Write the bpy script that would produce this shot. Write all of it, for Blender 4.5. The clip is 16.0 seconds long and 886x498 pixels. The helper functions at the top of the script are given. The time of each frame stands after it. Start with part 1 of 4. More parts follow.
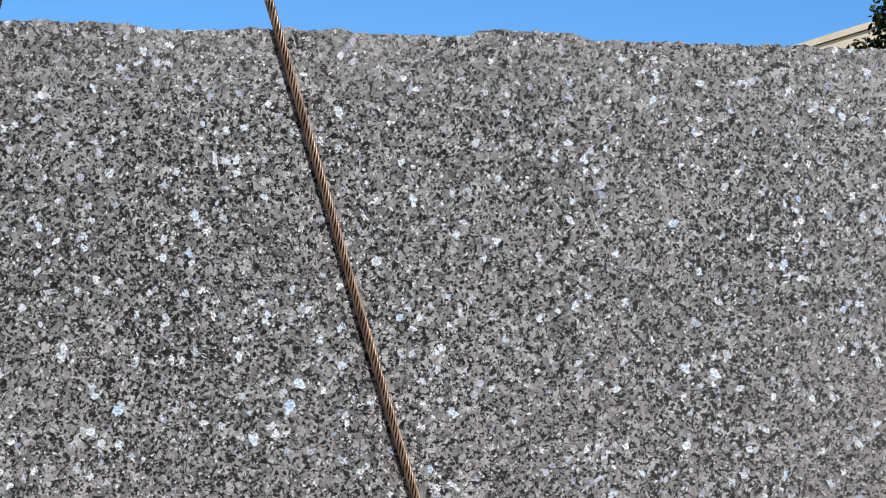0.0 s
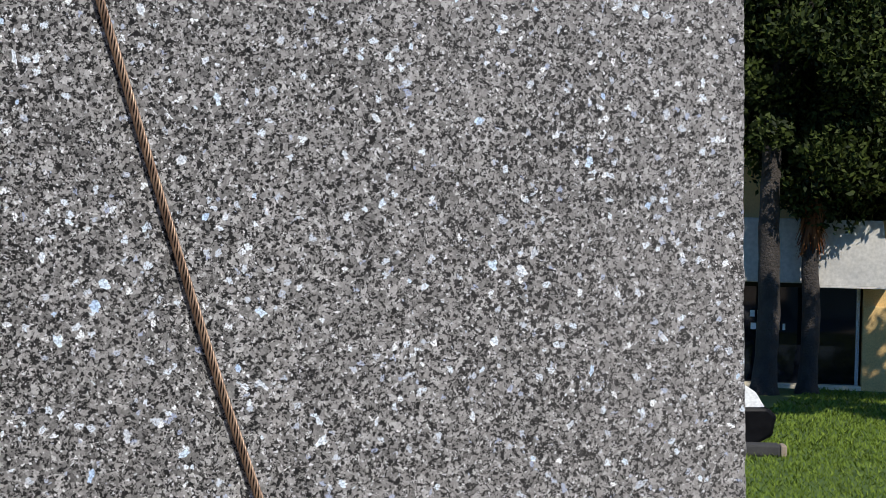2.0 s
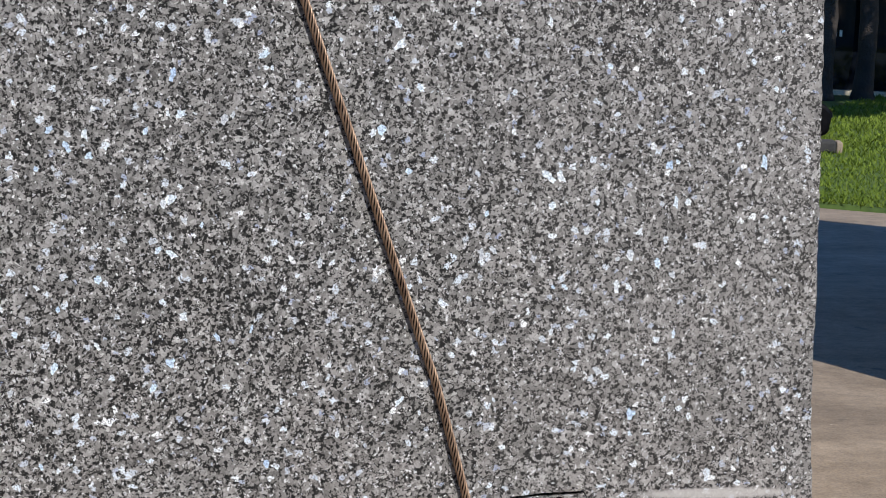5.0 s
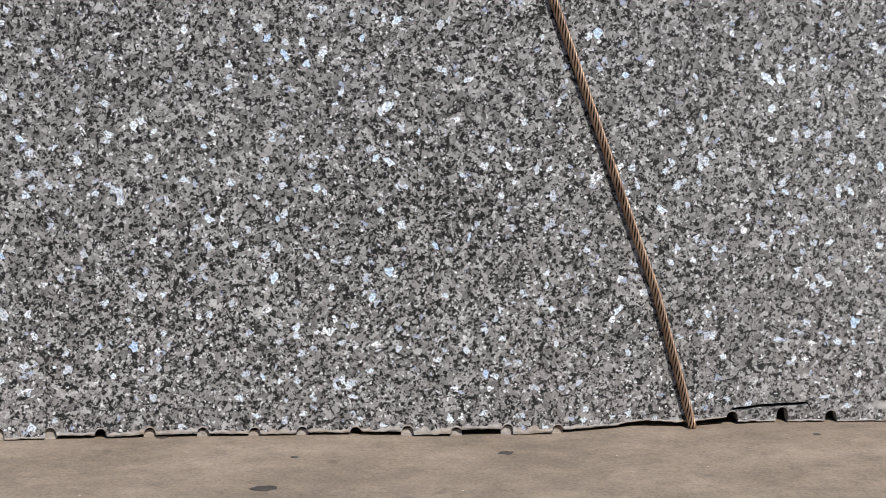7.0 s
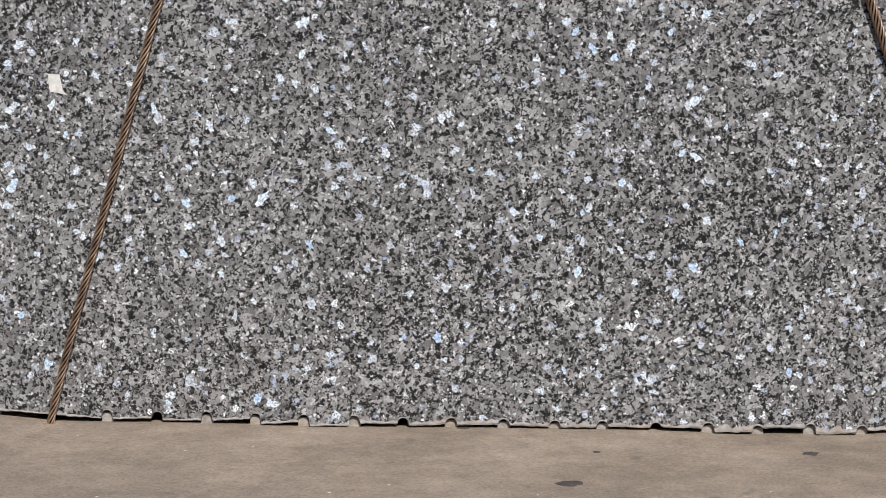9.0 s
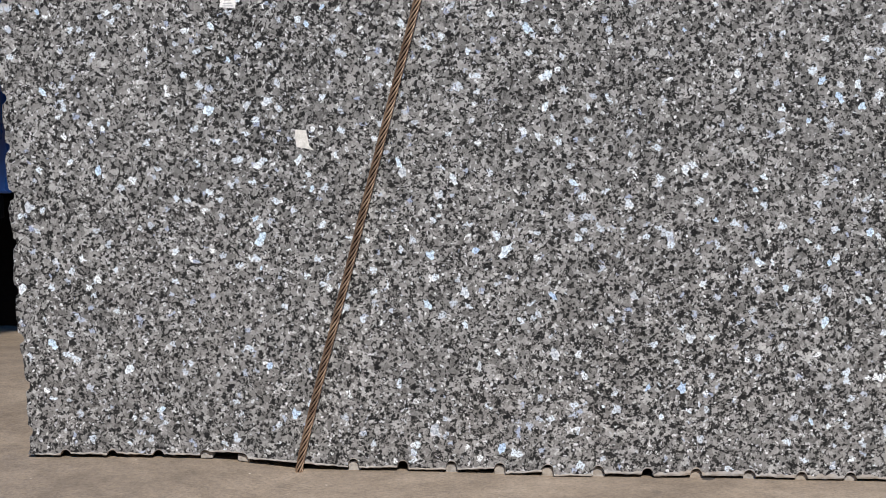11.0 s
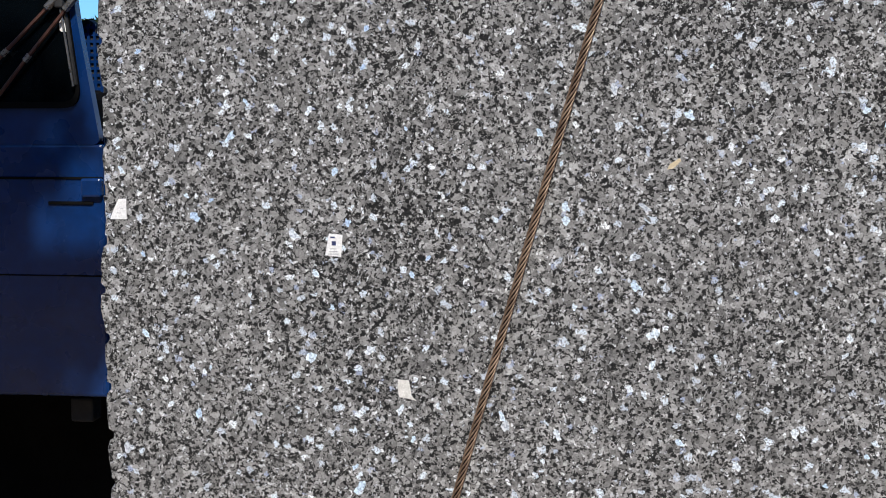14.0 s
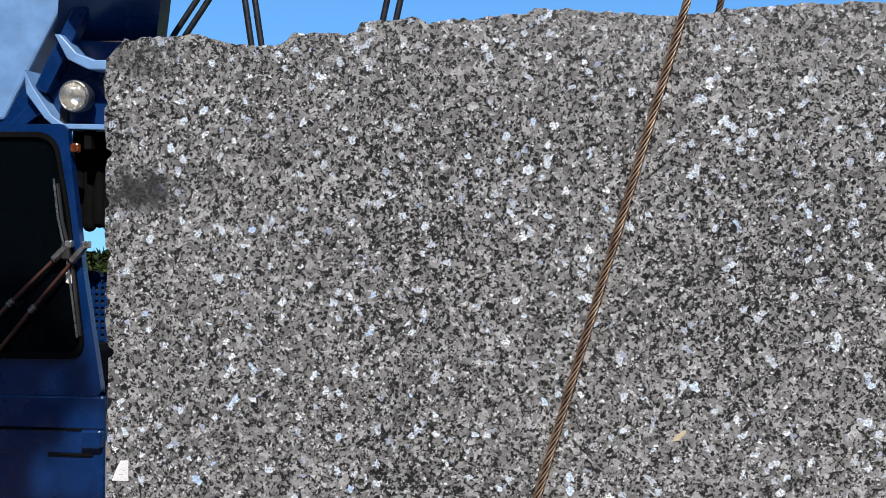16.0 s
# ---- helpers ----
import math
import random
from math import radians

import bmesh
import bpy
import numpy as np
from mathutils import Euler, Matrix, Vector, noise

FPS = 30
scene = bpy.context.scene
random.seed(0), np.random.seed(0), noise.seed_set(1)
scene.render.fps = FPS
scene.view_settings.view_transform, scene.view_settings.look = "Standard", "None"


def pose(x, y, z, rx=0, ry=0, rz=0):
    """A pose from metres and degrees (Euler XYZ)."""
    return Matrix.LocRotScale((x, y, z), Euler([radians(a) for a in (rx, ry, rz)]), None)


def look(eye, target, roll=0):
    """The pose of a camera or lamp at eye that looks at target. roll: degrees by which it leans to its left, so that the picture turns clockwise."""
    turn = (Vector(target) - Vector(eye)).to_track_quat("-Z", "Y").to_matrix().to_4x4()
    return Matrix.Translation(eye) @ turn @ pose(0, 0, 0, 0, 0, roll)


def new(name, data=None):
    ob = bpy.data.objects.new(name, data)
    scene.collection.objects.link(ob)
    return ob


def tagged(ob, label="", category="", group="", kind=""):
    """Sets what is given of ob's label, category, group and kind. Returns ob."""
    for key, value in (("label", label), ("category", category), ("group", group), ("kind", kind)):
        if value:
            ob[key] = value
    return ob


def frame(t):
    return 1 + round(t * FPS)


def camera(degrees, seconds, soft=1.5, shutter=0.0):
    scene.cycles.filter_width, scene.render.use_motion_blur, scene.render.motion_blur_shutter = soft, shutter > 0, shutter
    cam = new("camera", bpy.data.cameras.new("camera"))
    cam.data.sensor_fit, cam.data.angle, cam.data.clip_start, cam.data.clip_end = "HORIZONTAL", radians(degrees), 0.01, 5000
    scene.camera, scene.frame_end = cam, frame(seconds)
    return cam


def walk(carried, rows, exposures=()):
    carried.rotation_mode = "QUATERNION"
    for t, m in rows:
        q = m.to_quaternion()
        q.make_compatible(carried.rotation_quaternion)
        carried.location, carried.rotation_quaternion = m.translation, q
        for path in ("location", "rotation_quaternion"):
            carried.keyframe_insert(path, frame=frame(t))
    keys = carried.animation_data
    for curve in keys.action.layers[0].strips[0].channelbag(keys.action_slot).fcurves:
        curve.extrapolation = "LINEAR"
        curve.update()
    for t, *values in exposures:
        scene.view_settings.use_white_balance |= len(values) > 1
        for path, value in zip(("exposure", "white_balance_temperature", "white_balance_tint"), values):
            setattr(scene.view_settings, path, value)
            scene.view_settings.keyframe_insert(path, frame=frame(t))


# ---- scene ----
cam = camera(25.6, 16.0, soft=0.9)
PATH = [
    (0, look((1.303, -4.498, 1.778), (1.619, -1.918, 1.797), 1.9)),
    (0.5, look((1.368, -4.505, 1.747), (1.763, -1.936, 1.788), 1.4)),
    (1, look((1.403, -4.511, 1.741), (1.864, -1.953, 1.790), 1.1)),
    (1.5, look((1.411, -4.511, 1.722), (1.903, -1.959, 1.730), 1.2)),
    (2, look((1.413, -4.516, 1.699), (1.924, -1.967, 1.635), 1.4)),
    (2.5, look((1.412, -4.519, 1.676), (1.929, -1.975, 1.537), 1.9)),
    (3, look((1.405, -4.536, 1.652), (1.932, -1.998, 1.444), 2.5)),
    (3.5, look((1.400, -4.534, 1.621), (1.912, -2.003, 1.319), 2.9)),
    (4, look((1.399, -4.534, 1.594), (1.910, -2.016, 1.193), 3.1)),
    (4.2, look((1.396, -4.537, 1.580), (1.899, -2.023, 1.148), 2.8)),
    (6.3, look((1.249, -4.545, 1.125), (1.606, -1.998, 0.732), 0.9)),
    (6.5, look((1.252, -4.540, 1.141), (1.574, -1.992, 0.738), 0.9)),
    (7, look((1.214, -4.534, 1.122), (1.453, -1.976, 0.727), 0.1)),
    (7.5, look((1.178, -4.527, 1.135), (1.317, -1.960, 0.736), 0.6)),
    (8, look((1.148, -4.521, 1.163), (1.223, -1.955, 0.749), 0.8)),
    (8.5, look((1.115, -4.521, 1.154), (1.128, -1.955, 0.741), 0.8)),
    (9, look((1.061, -4.516, 1.162), (0.983, -1.953, 0.736), -0.1)),
    (9.5, look((1.039, -4.515, 1.162), (0.888, -1.955, 0.733), -0.6)),
    (10, look((0.997, -4.519, 1.153), (0.764, -1.964, 0.728), -0.9)),
    (10.2, look((0.971, -4.518, 1.163), (0.719, -1.966, 0.737), -1.2)),
    (12.3, look((0.949, -4.466, 1.546), (0.498, -1.944, 1.102), -0.8)),
    (12.5, look((0.941, -4.456, 1.554), (0.491, -1.931, 1.128), -0.8)),
    (13, look((0.924, -4.439, 1.590), (0.485, -1.910, 1.182), -0.6)),
    (13.5, look((0.909, -4.423, 1.611), (0.454, -1.893, 1.226), -0.8)),
    (14, look((0.911, -4.411, 1.644), (0.452, -1.868, 1.348), -0.5)),
    (14.5, look((0.906, -4.416, 1.670), (0.443, -1.868, 1.443), -0.2)),
    (15, look((0.905, -4.413, 1.698), (0.438, -1.860, 1.556), -0.2)),
    (15.5, look((0.902, -4.412, 1.716), (0.441, -1.854, 1.659), -0.1)),
    (16, look((0.888, -4.415, 1.733), (0.433, -1.855, 1.741), 0.4)),
]
walk(cam, PATH)

# ---- light ----
SUN_DIR = Vector((0.185, -0.69, 0.70)).normalized()      # towards the sun
EXPOSURE = 0.0
scene.view_settings.exposure = EXPOSURE
world = bpy.data.worlds.new("sky")
scene.world = world
world.use_nodes = True
wn = world.node_tree.nodes
sky = wn.new("ShaderNodeTexSky")
sky.sky_type = "NISHITA"
sky.sun_disc = False
sky.sun_elevation = math.asin(SUN_DIR.z)
sky.sun_rotation = math.atan2(SUN_DIR.x, SUN_DIR.y)
sky.air_density, sky.dust_density, sky.ozone_density = 1.0, 0.3, 2.0
wn["Background"].inputs["Strength"].default_value = 0.12
blue = wn.new("ShaderNodeMix")
blue.data_type, blue.blend_type = "RGBA", "MULTIPLY"
blue.inputs[0].default_value, blue.inputs[7].default_value = 1.0, (0.44, 0.82, 1.22, 1)
world.node_tree.links.new(sky.outputs[0], blue.inputs[6])
world.node_tree.links.new(blue.outputs[2], wn["Background"].inputs["Color"])
# clear deep blue reaches down towards the horizon
stc, lift, unit = wn.new("ShaderNodeTexCoord"), wn.new("ShaderNodeVectorMath"), wn.new("ShaderNodeVectorMath")
lift.operation, unit.operation = "ADD", "NORMALIZE"
lift.inputs[1].default_value = (0, 0, 0.08)
world.node_tree.links.new(stc.outputs["Generated"], lift.inputs[0])
world.node_tree.links.new(lift.outputs[0], unit.inputs[0])
world.node_tree.links.new(unit.outputs[0], sky.inputs["Vector"])
sun = new("sun", bpy.data.lights.new("sun", "SUN"))
sun.data.energy, sun.data.angle, sun.data.color = 5.0, radians(0.5), (1.0, 0.95, 0.885)
sun.matrix_world = look(SUN_DIR * 30, (0, 0, 0))

# ---- materials ----


def mat(name, rough=0.6, metal=0.0, color=(0.5, 0.5, 0.5)):
    m = bpy.data.materials.new(name)
    m.use_nodes = True
    b = m.node_tree.nodes["Principled BSDF"]
    b.inputs["Roughness"].default_value = rough
    b.inputs["Metallic"].default_value = metal
    b.inputs["Base Color"].default_value = (*color, 1)
    return m, m.node_tree.nodes, m.node_tree.links, b


def ramp(nodes, links, src, stops, interp="LINEAR"):
    r = nodes.new("ShaderNodeValToRGB")
    r.color_ramp.interpolation = interp
    els = r.color_ramp.elements
    while len(els) < len(stops):
        els.new(0.5)
    for e, (p, c) in zip(els, stops):
        e.position = p
        e.color = (*c, 1) if len(c) == 3 else c
    links.new(src, r.inputs[0])
    return r.outputs[0]


def g(v):
    return (v, v, v)


def mixc(nodes, links, fac, a, b, blend="MIX"):
    n = nodes.new("ShaderNodeMix")
    n.data_type, n.blend_type = "RGBA", blend
    for sock, val in ((n.inputs[0], fac), (n.inputs[6], a), (n.inputs[7], b)):
        if isinstance(val, (int, float)):
            sock.default_value = val
        elif isinstance(val, tuple):
            sock.default_value = (*val, 1)
        else:
            links.new(val, sock)
    return n.outputs[2]


def tex_noise(nodes, links, vec, scale, detail=3.0, rough=0.55, dist=0.0):
    n = nodes.new("ShaderNodeTexNoise")
    n.inputs["Scale"].default_value, n.inputs["Detail"].default_value = scale, detail
    n.inputs["Roughness"].default_value, n.inputs["Distortion"].default_value = rough, dist
    links.new(vec, n.inputs["Vector"])
    return n.outputs["Fac"]


def voronoi(nodes, links, vec, scale, feature="F1", rnd=1.0):
    n = nodes.new("ShaderNodeTexVoronoi")
    n.feature = feature
    n.inputs["Scale"].default_value, n.inputs["Randomness"].default_value = scale, rnd
    links.new(vec, n.inputs["Vector"])
    return n


def coords(nodes, links, scale=(1, 1, 1), rot=(0, 0, 0), warp=0.0, warp_scale=40.0):
    tc = nodes.new("ShaderNodeTexCoord")
    mp = nodes.new("ShaderNodeMapping")
    mp.inputs["Scale"].default_value, mp.inputs["Rotation"].default_value = scale, rot
    vec = tc.outputs["Object"]
    if warp:
        n = nodes.new("ShaderNodeTexNoise")
        n.inputs["Scale"].default_value, n.inputs["Detail"].default_value = warp_scale, 3.0
        links.new(vec, n.inputs["Vector"])
        sub = nodes.new("ShaderNodeVectorMath")
        sub.operation = "MULTIPLY_ADD"
        links.new(n.outputs["Color"], sub.inputs[0])
        sub.inputs[1].default_value = (warp, warp, warp)
        links.new(vec, sub.inputs[2])
        vec = sub.outputs[0]
    links.new(vec, mp.inputs["Vector"])
    return mp.outputs[0], tc.outputs["Object"]


def bump(nodes, links, bsdf, height, strength=0.3, dist=0.002):
    n = nodes.new("ShaderNodeBump")
    n.inputs["Strength"].default_value, n.inputs["Distance"].default_value = strength, dist
    links.new(height, n.inputs["Height"])
    links.new(n.outputs[0], bsdf.inputs["Normal"])


def math_node(nodes, links, op, a, b=0.0, clamp=False):
    n = nodes.new("ShaderNodeMath")
    n.operation, n.use_clamp = op, clamp
    for sock, val in ((n.inputs[0], a), (n.inputs[1], b)):
        if isinstance(val, (int, float)):
            sock.default_value = val
        else:
            links.new(val, sock)
    return n.outputs[0]


def cell_random(nodes, links, vor):
    """One even random number for each Voronoi cell, and a second one."""
    sp = nodes.new("ShaderNodeSeparateColor")
    links.new(vor.outputs["Color"], sp.inputs[0])
    return sp.outputs[0], sp.outputs[1]


def cloud(nodes, links, vec, x, z, rx, rz):
    """A soft patch on the sawn face: 1 at its middle, 0 outside."""
    mp = nodes.new("ShaderNodeMapping")
    mp.inputs["Scale"].default_value = (1 / rx, 0.0, 1 / rz)
    mp.inputs["Location"].default_value = (-x / rx, 0.0, -z / rz)
    links.new(vec, mp.inputs["Vector"])
    d = nodes.new("ShaderNodeVectorMath")
    d.operation = "LENGTH"
    links.new(mp.outputs[0], d.inputs[0])
    return math_node(nodes, links, "SUBTRACT", 1.0, d.outputs["Value"], True)


# patches where the black minerals crowd together: x, z, half width, half height
DARK_CLOUDS = [(2.50, 1.52, 0.28, 0.34), (1.62, 0.48, 0.42, 0.30), (-0.10, 0.93, 0.22, 0.26), (0.04, 1.16, 0.20, 0.30), (0.05, 1.84, 0.26, 0.42),
               (1.22, 1.60, 0.34, 0.50), (2.60, 1.84, 0.22, 0.30), (0.78, 1.70, 0.26, 0.40), (2.62, 1.20, 0.24, 0.24), (0.95, 0.30, 0.40, 0.25)]


def larvikite():
    m, n, l, b = mat("larvikite_sawn", 0.42)
    b.inputs["Specular IOR Level"].default_value = 0.07
    v, raw = coords(n, l, warp=0.017, warp_scale=105.0)
    vd, _ = coords(n, l, (1.0, 1.0, 1.0), (0.3, 0.7, 0.2), warp=0.016, warp_scale=150.0)
    # feldspar plates in close greys, with finer grains between
    big, big2 = cell_random(n, l, voronoi(n, l, v, 56.0))
    small, small2 = cell_random(n, l, voronoi(n, l, v, 120.0))
    feld = ramp(n, l, big, [(0.0, (0.105, 0.103, 0.101)), (0.5, (0.212, 0.208, 0.203)), (0.85, (0.31, 0.305, 0.298)), (1.0, (0.44, 0.435, 0.43))])
    fine = ramp(n, l, small, [(0.0, (0.06, 0.059, 0.058)), (0.45, (0.195, 0.191, 0.187)), (0.8, (0.29, 0.285, 0.279)), (1.0, (0.52, 0.515, 0.51))])
    pick_fine = ramp(n, l, big2, [(0.0, g(0.15)), (0.45, g(0.25)), (0.55, g(0.85)), (1.0, g(0.85))])
    base = mixc(n, l, pick_fine, feld, fine)
    cloudy = ramp(n, l, tex_noise(n, l, raw, 170.0, 5.0, 0.75), [(0.32, g(0.66)), (0.68, g(1.34))])
    base = mixc(n, l, 1.0, base, cloudy, "MULTIPLY")
    # black minerals in angular clots that crowd together in places
    black, black2 = cell_random(n, l, voronoi(n, l, vd, 150.0))
    crowd = tex_noise(n, l, raw, 46.0, 3.0, 0.6)
    level = math_node(n, l, "MULTIPLY_ADD", crowd, 1.7)
    level.node.inputs[2].default_value = -0.60
    zone = None
    for cx, cz, rx, rz in DARK_CLOUDS:
        c = cloud(n, l, raw, cx, cz, rx, rz)
        zone = c if zone is None else math_node(n, l, "MAXIMUM", zone, c)
    zone = math_node(n, l, "MULTIPLY", zone, ramp(n, l, tex_noise(n, l, raw, 7.0, 4.0, 0.65), [(0.32, g(0)), (0.6, g(1))]))
    level = math_node(n, l, "ADD", level, math_node(n, l, "MULTIPLY", zone, 0.26))
    dark = math_node(n, l, "LESS_THAN", black, level)
    seam_w = ramp(n, l, tex_noise(n, l, raw, 60.0, 3.0), [(0.50, g(0)), (0.66, g(0.10))])
    seam = math_node(n, l, "LESS_THAN", voronoi(n, l, v, 56.0, "DISTANCE_TO_EDGE").outputs["Distance"], seam_w)
    dark = math_node(n, l, "MAXIMUM", dark, seam)
    # broad tone drift, and vertical saw bands with dust
    drift = ramp(n, l, tex_noise(n, l, raw, 1.9, 4.0), [(0.3, g(0.90)), (0.7, g(1.12))])
    base = mixc(n, l, 1.0, base, drift, "MULTIPLY")
    sv, _ = coords(n, l, (9.0, 1.0, 0.22))
    dust = ramp(n, l, tex_noise(n, l, sv, 1.3, 5.0, 0.65), [(0.54, g(0)), (0.74, g(0.26))])
    base = mixc(n, l, dust, base, (0.33, 0.315, 0.30))
    sep = n.new("ShaderNodeSeparateXYZ")
    l.new(raw, sep.inputs[0])
    # stone dust along the upper edge; paler tone towards the east end
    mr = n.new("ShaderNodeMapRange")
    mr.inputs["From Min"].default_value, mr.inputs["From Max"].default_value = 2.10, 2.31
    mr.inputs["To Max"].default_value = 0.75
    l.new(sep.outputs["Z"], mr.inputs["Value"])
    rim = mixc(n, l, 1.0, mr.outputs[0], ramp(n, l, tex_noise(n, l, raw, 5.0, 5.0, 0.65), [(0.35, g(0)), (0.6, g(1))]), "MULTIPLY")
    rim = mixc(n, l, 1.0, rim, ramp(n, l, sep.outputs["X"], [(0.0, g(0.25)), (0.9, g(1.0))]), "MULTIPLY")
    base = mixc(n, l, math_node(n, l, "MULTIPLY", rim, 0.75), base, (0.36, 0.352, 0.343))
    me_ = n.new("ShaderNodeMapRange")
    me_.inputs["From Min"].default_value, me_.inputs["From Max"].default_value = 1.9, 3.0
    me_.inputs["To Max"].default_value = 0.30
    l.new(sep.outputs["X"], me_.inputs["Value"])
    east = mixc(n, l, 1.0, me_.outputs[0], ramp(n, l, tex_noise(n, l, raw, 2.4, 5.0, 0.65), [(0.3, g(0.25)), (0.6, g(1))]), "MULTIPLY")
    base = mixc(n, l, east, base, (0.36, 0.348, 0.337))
    # yard dust splashed up the foot of the face
    mf = n.new("ShaderNodeMapRange")
    mf.inputs["From Min"].default_value, mf.inputs["From Max"].default_value = 0.75, 0.0
    mf.inputs["To Max"].default_value = 0.13
    l.new(sep.outputs["Z"], mf.inputs["Value"])
    foot = mixc(n, l, 1.0, mf.outputs[0], ramp(n, l, tex_noise(n, l, raw, 4.5, 5.0, 0.65), [(0.35, g(0.1)), (0.65, g(1))]), "MULTIPLY")
    base = mixc(n, l, foot, base, (0.30, 0.25, 0.225))
    speck, _ = cell_random(n, l, voronoi(n, l, vd, 230.0))
    dark = math_node(n, l, "MAXIMUM", dark, math_node(n, l, "LESS_THAN", speck, 0.05))
    ink = ramp(n, l, black2, [(0.0, (0.007, 0.007, 0.008)), (0.7, (0.014, 0.014, 0.014)), (1.0, (0.04, 0.039, 0.038))])
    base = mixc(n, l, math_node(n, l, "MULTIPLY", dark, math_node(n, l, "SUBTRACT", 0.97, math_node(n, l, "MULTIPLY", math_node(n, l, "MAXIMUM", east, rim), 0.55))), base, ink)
    # schiller: cleavage faces that flash pale blue, gathered in loose swarms
    swarm = ramp(n, l, tex_noise(n, l, raw, 6.5, 3.0, 0.6), [(0.42, g(0.0)), (0.66, g(0.075))])
    fl, fl2 = cell_random(n, l, voronoi(n, l, v, 74.0))
    lit = math_node(n, l, "LESS_THAN", fl, math_node(n, l, "ADD", swarm, 0.012))
    grain = ramp(n, l, tex_noise(n, l, raw, 230.0, 3.0, 0.6, 0.5), [(0.40, g(0.1)), (0.52, g(1))])
    tint = ramp(n, l, fl2, [(0.0, (0.30, 0.35, 0.50)), (0.4, (0.50, 0.55, 0.62)), (0.75, (0.66, 0.74, 0.82)), (1.0, (0.85, 0.88, 0.90))])
    base = mixc(n, l, math_node(n, l, "MULTIPLY", lit, grain), base, tint)
    sp, sp2 = cell_random(n, l, voronoi(n, l, vd, 200.0))
    spark = math_node(n, l, "LESS_THAN", sp, 0.035)
    base = mixc(n, l, math_node(n, l, "MULTIPLY", spark, 0.85), base, ramp(n, l, sp2, [(0.0, (0.45, 0.46, 0.50)), (1.0, (0.80, 0.81, 0.82))]))
    # tree shade painted by the west edge; pale scrape low on the east end
    leaf_shade = math_node(n, l, "MULTIPLY", cloud(n, l, raw, -0.625, 1.88, 0.13, 0.07), ramp(n, l, tex_noise(n, l, raw, 30.0, 4.0), [(0.3, g(0.5)), (0.6, g(2.2))]), True)
    leaf_shade2 = math_node(n, l, "MULTIPLY", cloud(n, l, raw, -0.63, 2.19, 0.13, 0.07), ramp(n, l, tex_noise(n, l, raw, 30.0, 4.0), [(0.3, g(0.2)), (0.6, g(1.2))]), True)
    base = mixc(n, l, math_node(n, l, "MULTIPLY", math_node(n, l, "MAXIMUM", leaf_shade, leaf_shade2), 0.9), base, (0.03, 0.03, 0.03))
    scrape = ramp(n, l, cloud(n, l, raw, 2.87, 0.022, 0.24, 0.016), [(0.0, g(0)), (0.35, g(0.75)), (1.0, g(0.85))])
    base = mixc(n, l, scrape, base, (0.46, 0.445, 0.43))
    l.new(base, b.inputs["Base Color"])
    l.new(ramp(n, l, small2, [(0, g(0.3)), (1, g(0.6))]), b.inputs["Roughness"])
    bump(n, l, b, tex_noise(n, l, raw, 190.0, 3.0), 0.25, 0.0012)
    return m


def pale_stone():
    m, n, l, b = mat("broken_stone", 0.85)
    v, raw = coords(n, l, warp=0.01)
    c = ramp(n, l, tex_noise(n, l, v, 55.0, 5.0, 0.65), [(0.25, (0.16, 0.145, 0.13)), (0.45, (0.30, 0.28, 0.26)), (0.75, (0.46, 0.43, 0.40))])
    c = mixc(n, l, ramp(n, l, tex_noise(n, l, raw, 6.0, 3.0), [(0.45, g(0)), (0.65, g(0.5))]), c, (0.34, 0.26, 0.18))
    l.new(c, b.inputs["Base Color"])
    bump(n, l, b, tex_noise(n, l, raw, 90.0, 5.0), 0.7, 0.006)
    return m


def crystal_mat():
    m, n, l, b = mat("schiller_crystal", 0.25)
    v, raw = coords(n, l, warp=0.6, warp_scale=1.6)
    info = n.new("ShaderNodeObjectInfo")
    c = ramp(n, l, tex_noise(n, l, v, 1.3, 4.0, 0.7, 0.6), [(0.34, (0.22, 0.23, 0.25)), (0.44, (0.58, 0.64, 0.70)), (0.54, (0.92, 0.95, 0.97))])
    t = ramp(n, l, info.outputs["Random"], [(0, (0.60, 0.74, 0.95)), (0.3, (0.78, 0.90, 1.0)), (0.65, (0.97, 0.99, 1.0)), (1, (0.66, 0.66, 0.68))])
    l.new(mixc(n, l, 1.0, c, t, "MULTIPLY"), b.inputs["Base Color"])
    bump(n, l, b, tex_noise(n, l, raw, 2.0, 2.0), 0.2, 0.001)
    return m


def simple(name, a, c, scale=8.0, rough=0.6, metal=0.0, bstr=0.15, bdist=0.003, fine=None):
    """Two tones mixed by broad noise, and a finer grain on top."""
    m, n, l, b = mat(name, rough, metal)
    v, raw = coords(n, l)
    base = ramp(n, l, tex_noise(n, l, raw, scale, 5.0, 0.6), [(0.3, a), (0.7, c)])
    gr = ramp(n, l, tex_noise(n, l, raw, fine or scale * 9, 3.0), [(0.3, g(0.82)), (0.7, g(1.12))])
    l.new(mixc(n, l, 1.0, base, gr, "MULTIPLY"), b.inputs["Base Color"])
    l.new(ramp(n, l, tex_noise(n, l, raw, scale * 2, 3.0), [(0.3, g(max(0.03, rough - 0.1))), (0.7, g(min(1, rough + 0.1)))]), b.inputs["Roughness"])
    bump(n, l, b, tex_noise(n, l, raw, scale * 6, 4.0), bstr, bdist)
    return m


